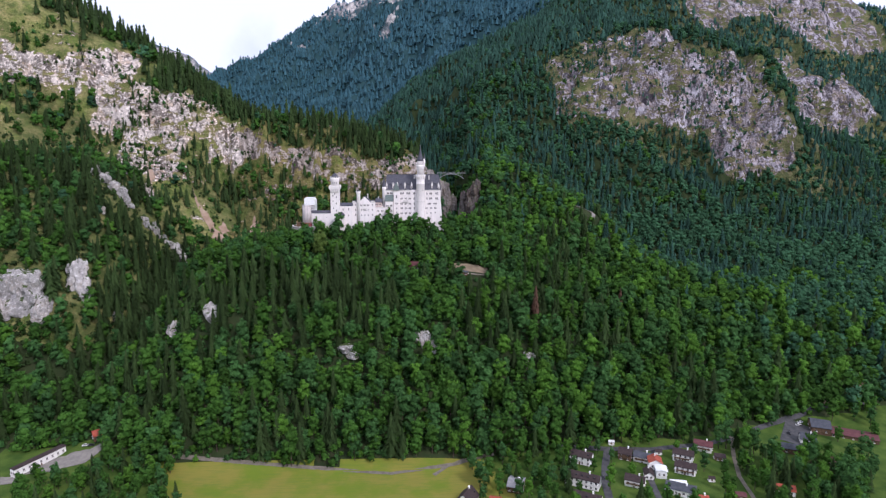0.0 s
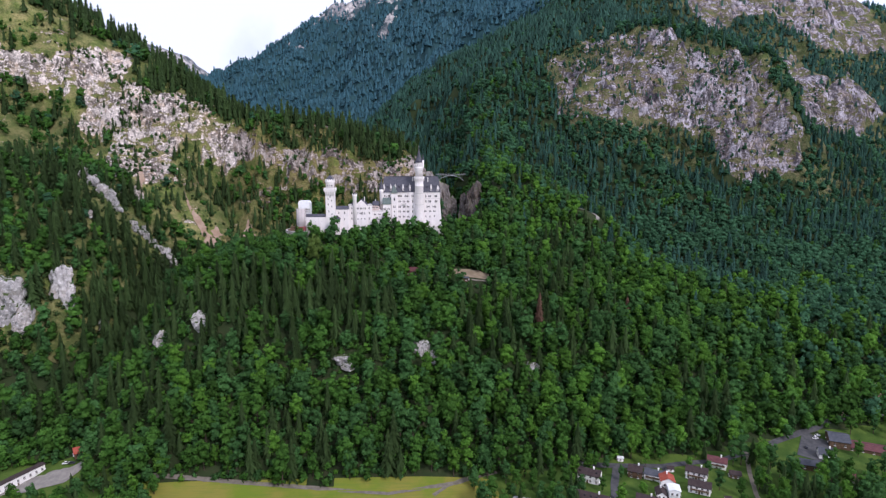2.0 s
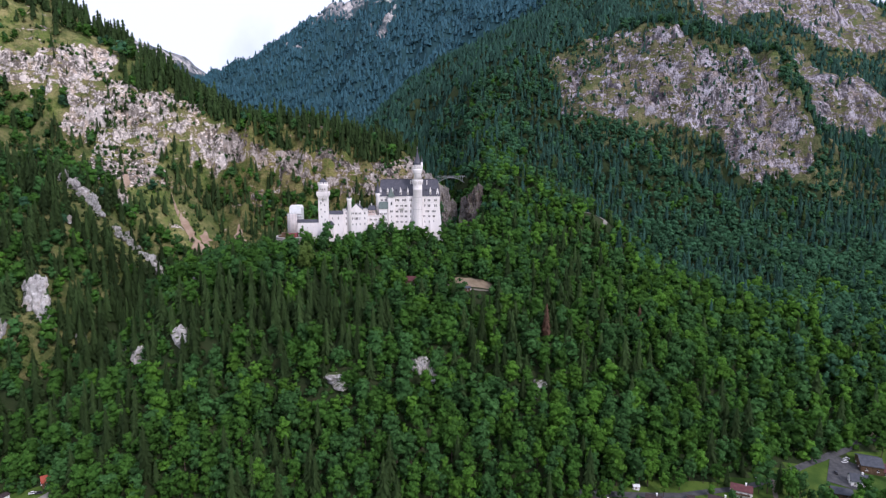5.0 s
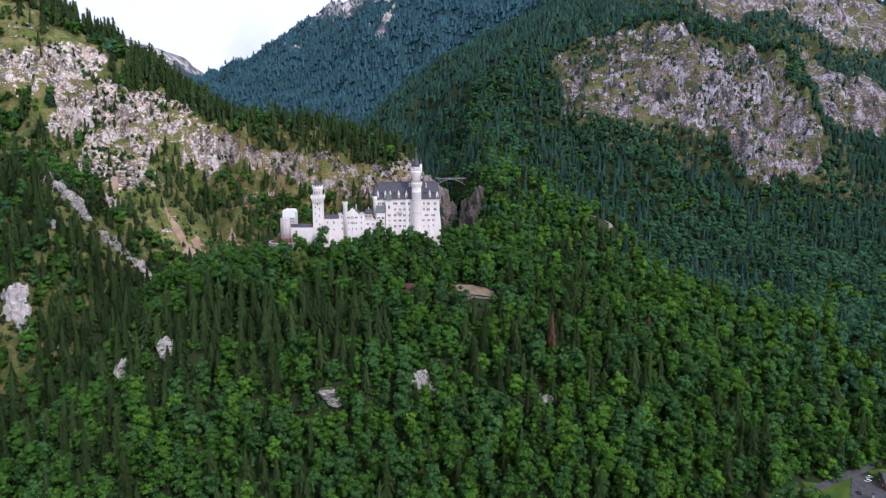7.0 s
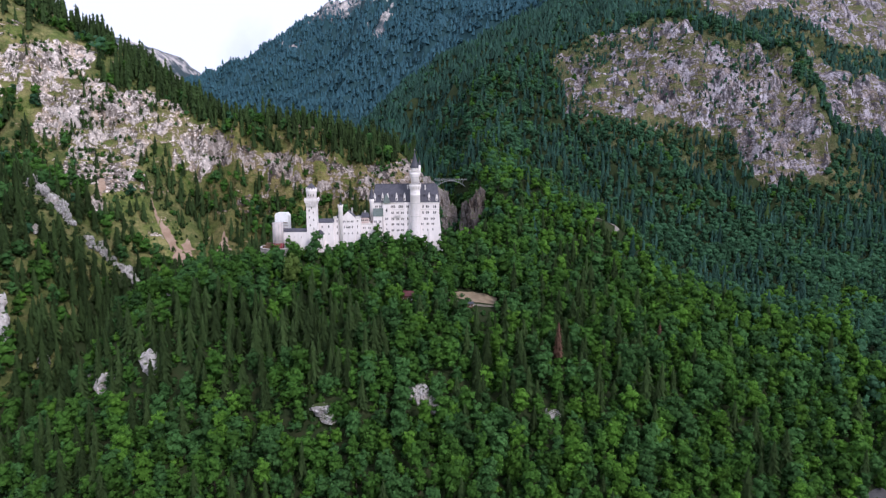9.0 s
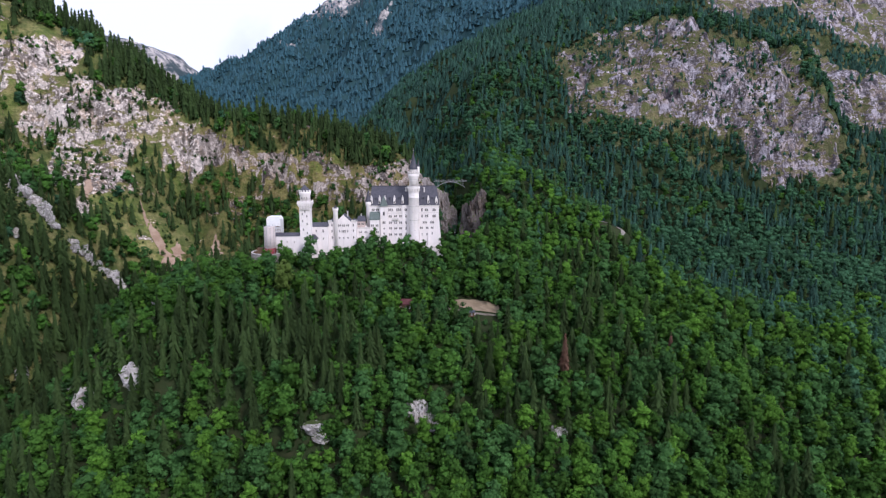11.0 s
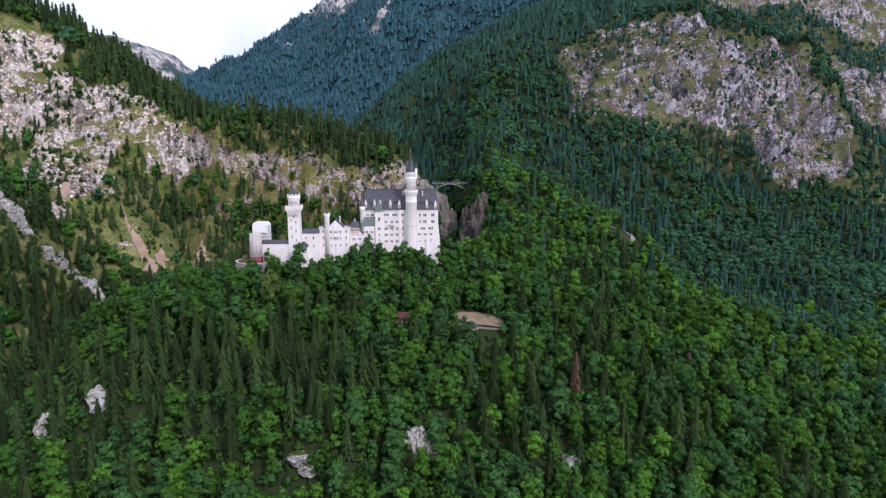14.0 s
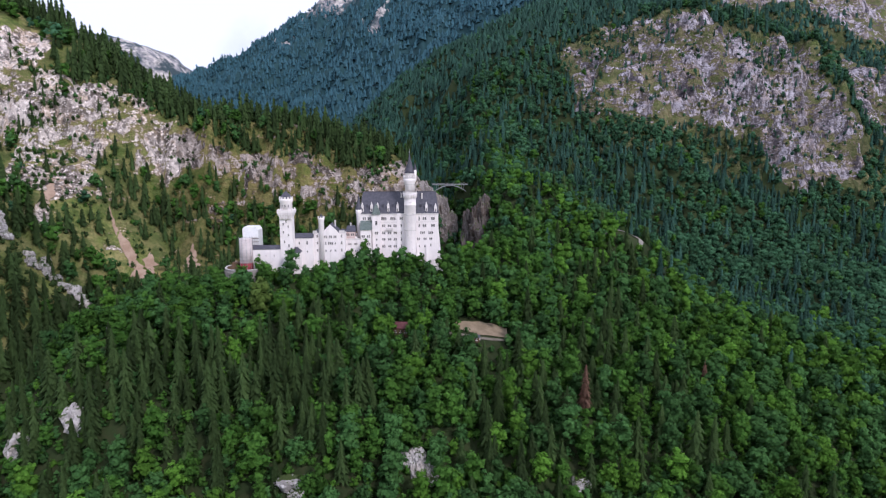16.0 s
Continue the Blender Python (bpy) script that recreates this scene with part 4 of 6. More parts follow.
# The square tower.
sx, sy = -77.7, -23.0
square = root("square_tower", (sx, sy, 114), "slender pale square tower with corbelled gallery", "tower", CASTLE)
wpart("shaft", boxes((sx - 3.8, sx + 3.8, sy - 3.8, sy + 3.8, 110, 152.4)), LIME, square)
bm = bmesh.new()
for k, (half, z0, z1) in enumerate(((4.0, 152.41, 153.2), (4.35, 153.2, 154.0), (4.7, 154.0, 154.8), (5.0, 154.8, 156.6))):
    box(bm, sx - half, sx + half, sy - half, sy + half, z0, z1)
wpart("gallery", bm, LIME, square)
for k in range(4):
    arch = wpart("corbel_arch", boxes((sx - 3.6 + 1.9 * k, sx - 2.2 + 1.9 * k, sy - 4.85, sy - 3.9, 151.0, 153.9)), TRIM, square)
for i in range(5):
    for sgn in (-1, 1):
        wpart("merlon", boxes((sx - 4.7 + 2.1 * i, sx - 3.7 + 2.1 * i, sy + sgn * 4.7 - 0.2, sy + sgn * 4.7 + 0.2, 156.61, 157.5)), LIME, square)
wpart("upper_storey", lathe(((3.75, 156.6), (3.7, 160.8), (4.2, 162.0), (4.25, 163.6)), 24, (sx, sy)), LIME, square, "", True)
merlons(square, sx, sy, 4.05, 163.61, 12, 1.1, 1.0)
wpart("cap_roof", lathe(((3.9, 163.62), (3.85, 164.5), (0.1, 168.4)), 20, (sx, sy)), SLATE, square, "low conical slate roof")
for x, z in ((-1.6, 148), (1.4, 146.5), (-1.6, 143), (1.4, 141), (-1.2, 137), (1.4, 134.5), (0.2, 149.8)):
    window(square, sx + x, sy - 3.85, z, 0.7, 1.4, 0.1)
for a in (-120, -90, -60):
    window(square, sx + 3.75 * math.cos(radians(a)), sy + 3.75 * math.sin(radians(a)), 159.2, 0.6, 1.3, 0.1, a + 90)

# Curtain wall, gatehouse under scaffold, and the round bastion.
curtain = root("curtain_wall", (-92, -22, 116), "long plain white curtain wall with slate coping", "wall", CASTLE)
front(curtain, -100.5, -81.6, 112, 132.4, -26, [(-97, 128, 0.6, 1.2), (-91, 128, 0.6, 1.2), (-86, 128, 0.6, 1.2)], LIME, depth=3.5)
wpart("roof", gable(-100.5, -81.6, -26, -21.5, 132.41, 134.5, "x", 0.3), SLATE, curtain)
gate = root("gate_tower", (-102.8, -27, 118), "round gate tower wrapped in dusty scaffold netting", "tower", CASTLE)
wpart("netting", lathe(((3.75, 124.0), (3.8, 139.2)), 20, (-102.8, -27)), NET, gate, "beige scaffold netting", True)
wpart("hoarding", lathe(((4.05, 117), (4.05, 123.99)), 20, (-102.8, -27)), RED_WRAP, gate, "red hoarding band", True)
for k in range(8):
    wpart("scaffold_deck", lathe(((4.0, 124.6 + 2.0 * k), (4.0, 124.75 + 2.0 * k)), 20, (-102.8, -27)), NET, gate)
for k in range(10):
    a = 2 * math.pi * k / 10
    wpart("scaffold_pole", lathe(((0.09, 118), (0.09, 140.4)), 6, (-102.8 + 4.08 * math.cos(a), -27 + 4.08 * math.sin(a))), STEEL, gate)
cover_house = root("wrapped_gatehouse", (-100.2, -15, 118), "gatehouse wrapped in a white weather tarpaulin", "scaffold", CASTLE)
bm = bmesh.new()
prof = ((-106.4, 118), (-96.6, 118), (-96.6, 143.4), (-98.0, 145.4), (-105.6, 145.4), (-106.4, 144.0))
ends = [[bm.verts.new((x, y, z)) for x, z in prof] for y in (-20, -9)]
bm.faces.new(ends[0]), bm.faces.new(ends[1][::-1])
for i in range(6):
    bm.faces.new((ends[0][i], ends[0][(i + 1) % 6], ends[1][(i + 1) % 6], ends[1][i]))
wpart("tarpaulin", bm, SHEET, cover_house)
for k in range(6):
    wpart("scaffold_pole", lathe(((0.07, 118), (0.07, 139)), 6, (-102.5 + 1.15 * k, -20.2)), STEEL, cover_house)
for k in range(3):
    wpart("scaffold_deck", boxes((-103, -96.4, -20.6, -20.02, 134.0 + 2.1 * k, 134.15 + 2.1 * k)), TIMBER, cover_house)
wpart("sheet_hem", boxes((-104.5, -97.5, -20.08, -20.01, 138.2, 138.6)), TIMBER, cover_house)
bastion = root("bastion", (-103.5, -25, 108), "round grey stone bastion terrace below the gate", "bastion", CASTLE)
wpart("wall", lathe(((13.6, 98), (12.9, 119.8), (12.9, 120.9), (12.3, 120.9), (12.3, 119.7)), 40, (-103.5, -25)), BULWARK, bastion)
for k in range(24):
    a = math.pi * (1.0 + k / 23)
    bm = boxes((-0.35, 0.35, -0.35, 0.3, -8.5, -0.1, 0.12))
    bmesh.ops.rotate(bm, verts=bm.verts, matrix=Matrix.Rotation(a + math.pi / 2, 3, "Z"))
    bmesh.ops.translate(bm, verts=bm.verts, vec=(-103.5 + 13.0 * math.cos(a), -25 + 13.0 * math.sin(a), 119.7))
    wpart("pilaster", bm, BULWARK, bastion)
wpart("coping", lathe(((13.05, 120.91), (13.05, 121.2), (12.2, 121.2), (12.2, 120.92)), 40, (-103.5, -25), caps=False), TRIM, bastion)
wpart("paving", lathe(((12.25, 119.75), (12.25, 119.85)), 40, (-103.5, -25)), ASPHALT, bastion)
wpart("site_hut", boxes((-113, -109, -24, -19, 119.86, 123.4)), TIMBER, bastion, "brown timber site hut")
wpart("site_fence", boxes((-114.5, -108.5, -27.4, -27.3, 119.86, 121.8)), TIMBER, bastion, "brown timber hoarding")

# The footbridge over the gorge.
bridge = root("footbridge", (41, 243, 150), "thin grey steel arch footbridge across a gorge", "bridge")
wpart("deck", boxes((22, 60, 242, 244.2, 158.4, 158.8)), STEEL, bridge)
for y in (242.0, 244.1):
    bm = bmesh.new()
    for k in range(16):
        u, v = -1 + k / 8, -1 + (k + 1) / 8
        z0, z1 = 158.0 - 6.5 * u * u, 158.0 - 6.5 * v * v
        poly(bm, ((41 + 17 * u, y, z0), (41 + 17 * v, y, z1), (41 + 17 * v, y, z1 - 0.6), (41 + 17 * u, y, z0 - 0.6)))
    ret = bmesh.ops.extrude_face_region(bm, geom=bm.faces[:])
    bmesh.ops.translate(bm, verts=[g for g in ret["geom"] if isinstance(g, bmesh.types.BMVert)], vec=(0, 0.25, 0))
    wpart("arch", bm, STEEL, bridge)
    wpart("railing", boxes((22, 60, y, y + 0.08, 159.8, 159.95), *[(22 + 2.7 * k, 22.1 + 2.7 * k, y, y + 0.08, 158.81, 159.79) for k in range(15)]), STEEL, bridge)
for k in range(1, 14):
    u = -1 + k / 7
    wpart("strut", boxes((41 + 17 * u - 0.1, 41 + 17 * u + 0.1, 242.1, 244.1, 158.0 - 6.5 * u * u, 158.39)), STEEL, bridge)

# ---- paths, slides and rocks ----
def ribbon(name, pts, width, mat, label, category, kind="structure", lift=0.25, wobble=0.0, seed=1):
    """A strip of ground cover that follows the lie of the land; width may differ at each point."""
    widths = width if isinstance(width, (list, tuple)) else [width] * len(pts)
    r = random.Random(seed)
    P = [Vector((*p, 0)) for p in pts]
    rows = []
    for i in range(len(P) - 1):
        steps = max(2, int((P[i + 1] - P[i]).length / 2.5))
        for k in range(steps + (i == len(P) - 2)):
            f = k / steps
            b, c = P[i], P[i + 1]
            q = b.lerp(c, f)
            n = (c - b).normalized().cross(Vector((0, 0, 1)))
            w = (widths[i] * (1 - f) + widths[i + 1] * f) / 2
            row = []
            for s in (-1, -0.33, 0.33, 1):
                p = q + n * w * s * (1 + r.uniform(-wobble, wobble))
                row.append((p.x, p.y, float(height(p.x, p.y)) + lift))
            rows.append(row)
    bm = bmesh.new()
    vs = [[bm.verts.new(p) for p in row] for row in rows]
    for a, b in zip(vs, vs[1:]):
        for k in range(3):
            bm.faces.new((a[k], a[k + 1], b[k + 1], b[k]))
    ob = part(name, bm, mat, None, label, True)
    return tagged(ob, label, category, kind=kind)


ribbon("path", [(-176, -213), (-150, -217), (-120, -220), (-60, -226), (-20, -231), (20, -224), (45, -214)], 2.4, DIRT, "pale gravel path along the foot of the wood", "path", wobble=0.15)
ribbon("path", [(30, -219), (14, -226), (6, -233)], 2.4, DIRT, "earth track into the wood", "path", wobble=0.2)
ribbon("road", [(88, -205), (118, -206), (150, -207), (190, -200), (215, -190), (250, -172), (300, -150), (350, -140)], 4.2, ASPHALT, "narrow grey lane below the wood", "road")
ribbon("road", [(121, -207), (114, -225), (108, -245), (103, -275)], 4.6, ASPHALT, "narrow grey village street", "road")
ribbon("road", [(151, -208), (146, -226), (136, -244), (132, -275)], 3.6, ASPHALT, "narrow grey village side street", "road")
ribbon("road", [(213, -190), (202, -214), (192, -240), (186, -275)], 2.6, DIRT, "narrow brownish village lane", "road")
ribbon("parking_lot", [(254, -197), (276, -168)], 19, ASPHALT, "dark asphalt farm yard", "yard", lift=0.3)
ribbon("track", [(300, -146), (330, -142), (350, -128), (365, -105)], 3.5, EARTH, "earth track up the field edge", "path")
ribbon("yard", [(-248, -214), (-232, -211), (-218, -205), (-208, -197)], [18, 19, 14, 4], GRAVEL, "pale gravel yard beside the long building", "yard", lift=0.3, wobble=0.2)
ribbon("yard", [(-262, -232), (-244, -228)], 10, GRAVEL, "pale gravel yard", "yard", lift=0.32, wobble=0.2)
ribbon("clearing", [(24, -50), (40, -50), (58, -51)], [5, 16, 9], EARTH, "bare earth clearing on the wooded hill", "clearing", lift=0.5, wobble=0.12)
ribbon("track", [(8, -62), (24, -58), (40, -61), (60, -58), (66, -64)], 2.2, DIRT, "trodden track beside the clearing", "path", lift=0.5)
ribbon("mountain_road", [(150, 78), (168, 86), (182, 91), (190, 84), (186, 74)], [2.2, 2.8, 3.4, 4.0, 3.0], GRAVEL, "pale bend of a mountain road", "road", lift=0.7)
ribbon("glade", [(-176, -83), (-167, -80), (-159, -80)], [5, 12, 6], LAWN, "small bright grass glade on the wooded hill", "clearing", lift=0.5, wobble=0.3)
slide = "pinkish scree slide below the cliffs"
ribbon("scree_slide", [(-262, 134), (-254, 124), (-243, 114), (-231, 106), (-217, 91), (-211, 82)], [0.6, 4, 7, 9, 13, 1.5], SCREE, slide, "scree", "stuff", 0.6, 0.55)
ribbon("scree_slide", [(-225, 122), (-222, 112), (-213, 92)], [1.0, 10, 1.5], SCREE, slide, "scree", "stuff", 0.65, 0.55, 2)
ribbon("scree_slide", [(-193, 134), (-191, 124), (-186, 108), (-183, 92)], [1.0, 7, 10, 1.5], SCREE, slide, "scree", "stuff", 0.6, 0.55, 3)
ribbon("scree_slide", [(-306, 132), (-302, 122), (-296, 106), (-292, 94)], [0.8, 4, 7, 1.0], SCREE, slide, "scree", "stuff", 0.6, 0.55, 4)


def outcrop(x, y, z, w, d, h, seed, label="pale grey limestone outcrop among trees", mat=None, boxy=0.3):
    """A broken limestone bluff: stepped blocks with a ragged outline, sunk into the slope."""
    bm = bmesh.new()
    bmesh.ops.create_icosphere(bm, subdivisions=4, radius=1.0)
    off = Vector((seed * 7.31, seed * 3.7, 0))
    for v in bm.verts:
        p = v.co / max(abs(v.co.x), abs(v.co.y), abs(v.co.z)) ** boxy
        q = Vector((p.x * w * 0.5, p.y * d * 0.5, p.z * h * 0.5))
        s = noise.fractal(q * (1.5 / w) + off, 0.8, 2.2, 5)
        cell = noise.voronoi(Vector((q.x * 0.22, q.y * 0.22, q.z * 0.15)) + off)[1][0]
        block = noise.noise(cell * 3.17 + off)
        chip = noise.voronoi(Vector((q.x * 0.6, q.y * 0.6, q.z * 0.4)) + off)[1][0]
        block += 0.4 * noise.noise(chip * 5.3)
        v.co = Vector((q.x * (0.92 + 0.42 * s + 0.22 * block), q.y * (0.85 + 0.4 * s + 0.5 * block), q.z * (0.95 + 0.3 * s + 0.12 * block)))
    ob = part("rock_outcrop", bm, mat or ROCK, None)
    ob.matrix_world = pose(x, y, z, -12, 0, 0)
    return tagged(ob, label, "rock", "limestone outcrops")


def bluff(x, y, w, h, count, seed, label="pale grey limestone outcrop among trees", sink=0.25, mat=None):
    """A group of broken blocks that steps up the slope."""
    r = random.Random(seed)
    for k in range(count):
        u = (k + 0.5) / count * 2 - 1
        bx, by = x + u * w * 0.42 + r.uniform(-0.1, 0.1) * w, y + r.uniform(-2.0, 3.0)
        bh = h * r.uniform(0.55, 1.0) * (1 - 0.35 * abs(u))
        outcrop(bx, by, float(height(bx, by)) + bh * (0.5 - sink), w * r.uniform(0.8, 1.25) / count ** 0.52, r.uniform(7, 11), bh, seed * 13 + k, label, mat)


bluff(2, -146, 17, 17, 3, 1)
bluff(-54, -157, 20, 12, 3, 2)
outcrop(-156, -132, float(height(-156, -132)) + 3, 12, 9, 18, 3, boxy=0.1)
outcrop(-184, -130, float(height(-184, -130)) + 1, 13, 10, 17, 15)
bluff(78, -146, 12, 8, 2, 4)
bluff(74, -152, 4, 7, 1, 5)
outcrop(-338, -92, 72, 24, 12, 36, 6)
outcrop(-318, -89, 74, 34, 13, 42, 7)
outcrop(-303, -93, 62, 16, 10, 24, 9)
outcrop(-284, -72, 82, 19, 13, 36, 8)
outcrop(-276, -78, 66, 10, 10, 20, 10)
bluff(-256, -72, 8, 11, 1, 11)
bluff(-222, -78, 12, 13, 2, 12)
bluff(-214, 4, 9, 12, 1, 13)
bluff(-166, -70, 6, 12, 1, 14)
rib = "broken grey rock rib below the cliffs"
for k, (rx, ry, rw, rh) in enumerate(((-334, 66, 9, 14), (-318, 54, 10, 16), (-304, 44, 12, 15), (-292, 38, 12, 12), (-276, 42, 9, 8), (-268, 48, 11, 10), (-258, 50, 9, 8), (-249, 52, 9, 12), (-243, 48, 7, 9), (-300, 10, 5, 6))):
    bluff(rx, ry, rw * 1.2, rh * 1.25, 3, 20 + k, rib, 0.34)
wall = "brown rock wall of the gorge"
for k, row in enumerate(((58, 122, 119, 12, 14, 58), (65, 122, 130, 10, 12, 44), (50, 134, 112, 10, 16, 58), (61, 112, 106, 12, 12, 40))):
    outcrop(*row, 41 + k, wall, GORGE, 0.65)
for k, row in enumerate(((12, 198, 130, 30, 12, 62), (28, 206, 122, 20, 14, 56), (38, 214, 112, 16, 14, 46))):
    outcrop(*row, 51 + k, "tall grey rock wall of the gorge", CRAG, 0.6)

# ---- houses ----
def prism(w, d, h, rise, z0=-1.0):
    """House walls with gable ends; the ridge runs along x."""
    bm = bmesh.new()
    prof = ((-d / 2, z0), (d / 2, z0), (d / 2, h), (0, h + rise), (-d / 2, h))
    ends = [[bm.verts.new((x, y, z)) for y, z in prof] for x in (-w / 2, w / 2)]
    bm.faces.new(ends[0][::-1]), bm.faces.new(ends[1])
    for i in range(5):
        bm.faces.new((ends[0][i], ends[0][(i + 1) % 5], ends[1][(i + 1) % 5], ends[1][i]))
    return bm


def slab(w, d, h, rise, side, over=0.5, thick=0.22):
    """One slope of a pitched roof, with eaves and thickness."""
    bm = bmesh.new()
    k = rise / (d / 2)
    y1, z1 = side * (d / 2 + over), h - over * k
    lo = [(-w / 2 - over, y1, z1 + 0.03), (w / 2 + over, y1, z1 + 0.03), (w / 2 + over, 0, h + rise + 0.03), (-w / 2 - over, 0, h + rise + 0.03)]
    a = [bm.verts.new(p) for p in lo]
    b = [bm.verts.new((p[0], p[1], p[2] + thick)) for p in lo]
    bm.faces.new(a[::-1]), bm.faces.new(b)
    for i in range(4):
        bm.faces.new((a[i], a[(i + 1) % 4], b[(i + 1) % 4], b[i]))
    return bm


def house(x, y, turn, w, d, h, rise, wall, tile, label, cols=4, rows=2, balcony=False, skylights=0, name="house", chim=True):
    z = float(height(x, y))
    w, d, rise = (0.86 * w, 0.86 * d, 0.86 * rise) if y < -200 and x > 0 else (w, d, rise)
    ob = root(name, (x, y, z), label, "house" if name == "house" else "shed", "village houses", turn)
    body = part("wall", prism(w, d, h, rise), wall, ob)
    o = origin(ob)
    for side in (-1, 1):
        r = part("roof", slab(w, d, h, rise, side), tile, ob)
        for k in range(skylights if side < 0 else 0):
            xx = -w * 0.35 + k * w * 0.7 / max(1, skylights - 1)
            m = rise / (d / 2)
            yy = -d * 0.28
            part("skylight", boxes((xx - 0.45, xx + 0.45, yy - 0.5, yy + 0.5, h + rise + yy * m + 0.1, h + rise + yy * m + 0.62)), GLASS, r)
    step = h / max(1, rows)
    for j in range(rows):
        for i in range(cols):
            window(ob, o.x - w / 2 + (i + 0.5) * w / cols, o.y - d / 2, o.z + step * (j + 0.55), 1.1, 1.3, 0.06)
    for i in (-1, 1):
        for sgn in (-1, 1):
            p = window(ob, o.x + sgn * w / 2, o.y + i * d * 0.22, o.z + h * 0.55, 1.1, 1.3, 0.06, 90 * sgn)
    part("door", boxes((-0.5, 0.5, -d / 2 - 0.06, -d / 2 - 0.002, 0.0, 2.05)), TIMBER, ob, "brown timber door")
    if chim:
        part("chimney", boxes((w * 0.2 - 0.4, w * 0.2 + 0.4, -0.4, 0.4, h + rise - 0.6, h + rise + 1.3), (w * 0.2 - 0.5, w * 0.2 + 0.5, -0.5, 0.5, h + rise + 1.304, h + rise + 1.45)), PLASTER, ob)
    if balcony:
        part("balcony", boxes((-w * 0.42, w * 0.42, -d / 2 - 1.2, -d / 2 - 0.01, h * 0.5, h * 0.5 + 0.15), (-w * 0.42, w * 0.42, -d / 2 - 1.2, -d / 2 - 1.1, h * 0.5 + 0.154, h * 0.5 + 1.05)), TIMBER, ob, "dark timber balcony")
    return ob


white_dark = "white rendered house with dark brown tiled roof"
house(100, -219.5, -28, 16.1, 9, 5.2, 2.6, PLASTER, TILE_BROWN, white_dark, 4, 2, False, 2)
house(94, -246.5, -28, 23.0, 9, 5.6, 2.6, PLASTER, TILE_BROWN, "long white apartment house with dark brown roof", 7, 2, False, 5)
house(91, -267.5, -28, 17.2, 9, 5.2, 2.6, PLASTER, TILE_BROWN, white_dark, 4, 2, False, 3)
house(54, -248.5, -18, 10, 14, 3.6, 2.0, TIMBER, TILE_GREY, "low house with pale grey metal roof", 3, 1)
house(24, -264.5, 62, 13, 11, 4.2, 5.2, PLASTER, TILE_BROWN, "steep-roofed house with brown tiles", 3, 1, True, 2)
house(40, -263.5, -15, 7, 6, 2.4, 1.2, TIMBER, TILE_RED, "small timber shed with red roof", 2, 1, name="shed", chim=False)
house(49, -268.5, -15, 11, 8, 2.6, 1.4, TIMBER, TILE_RED, "low shed with red tiled roof", 2, 1, name="shed", chim=False)
house(130, -215.5, -28, 9.2, 9, 4.2, 2.8, TIMBER, TILE_BROWN, "dark timber house with brown roof", 2, 2, True)
house(140, -219.5, -28, 12.6, 8, 3.6, 2.4, PLASTER, TILE_DARK, "white house with weathered grey roof", 3, 1, True)
house(125, -247.5, -28, 12.6, 9, 4.0, 2.4, PLASTER, TILE_BROWN, white_dark, 3, 1, True)
house(136, -239.5, 76, 9, 6, 3.2, 2.0, PLASTER, TILE_BROWN, "small white outhouse with brown roof", 2, 1)
house(144, -228.5, 76, 9, 9, 5.0, 2.4, PLASTER, TILE_RED, "white house with red tiled roof", 3, 2)
house(144, -238.5, 76, 8, 7, 4.8, 0.8, SHEET, SHEET, "small house under a white sheet roof", 2, 1, chim=False)
house(148, -257.5, -28, 18.4, 10, 3.8, 1.4, PLASTER, TILE_DARK, "broad house with dark grey roof", 4, 1, False, 2)
house(150, -249.5, -12, 10, 3, 2.6, 0.4, STEEL, SHEET, "low shed with pale blue-white roof", 2, 1, name="shed", chim=False)
house(166, -219.5, -28, 13.8, 9, 5.0, 2.4, PLASTER, TILE_BROWN, white_dark, 4, 2, True)
house(161, -234.5, -28, 13.8, 9, 4.6, 2.4, PLASTER, TILE_BROWN, white_dark, 4, 2, True)
house(153, -211.5, -10, 4, 4, 2.2, 1.0, PLASTER, TILE_BROWN, "tiny white hut with brown roof", 1, 1, name="shed", chim=False)
house(185, -206.5, -28, 12.6, 8, 4.2, 2.6, PLASTER, TILE_MAROON, "white house with maroon roof", 3, 1, True)
house(190, -219, -16, 7, 6, 2.6, 1.4, TIMBER, TILE_BROWN, "timber garage with brown roof", 2, 1, name="shed", chim=False)
house(209, -256.5, -20, 14, 8, 3.0, 2.2, PLASTER, TILE_RED, "low house with red tiled roof", 3, 1, False, 2)
house(172, -245.5, -10, 3.4, 3, 2.4, 0.8, PLASTER, TILE_BROWN, "tiny white hut beside gardens", 1, 1, name="shed", chim=False)
house(156, -267.5, -10, 7, 6, 3.0, 1.6, PLASTER, TILE_RED, "small house with red roof", 2, 1)
house(180, -263.5, -10, 6, 5, 2.4, 1.0, TIMBER, TILE_MAROON, "timber shed with maroon roof", 1, 1, name="shed", chim=False)
house(244, -207, -24, 12, 9, 3.6, 2.4, TIMBER, TILE_DARK, "timber barn with grey roof", 2, 1, chim=False)
house(285, -175, -24, 12, 16, 5.0, 2.6, TIMBER, TILE_DARK, "large timber barn with dark slate-grey roof", 2, 1, chim=False)
house(264, -194, -24, 9, 8, 3.6, 3.0, PLASTER, TILE_DARK, "white gabled house with dark roof", 2, 1)
house(303, -184, -28, 30, 13, 2.6, 1.0, TIMBER, TILE_MAROON, "long low shed with maroon roof", 5, 1, name="shed", chim=False)
house(265, -226, -20, 12, 9, 4.0, 2.6, PINKISH, TILE_MAROON, "pinkish house with maroon roof", 3, 1)
house(-241.6, -210.6, 66, 33, 4, 5.4, 0.4, PLASTER, TILE_BROWN, "long whitewashed building with weathered brown roof", 9, 1, chim=False)
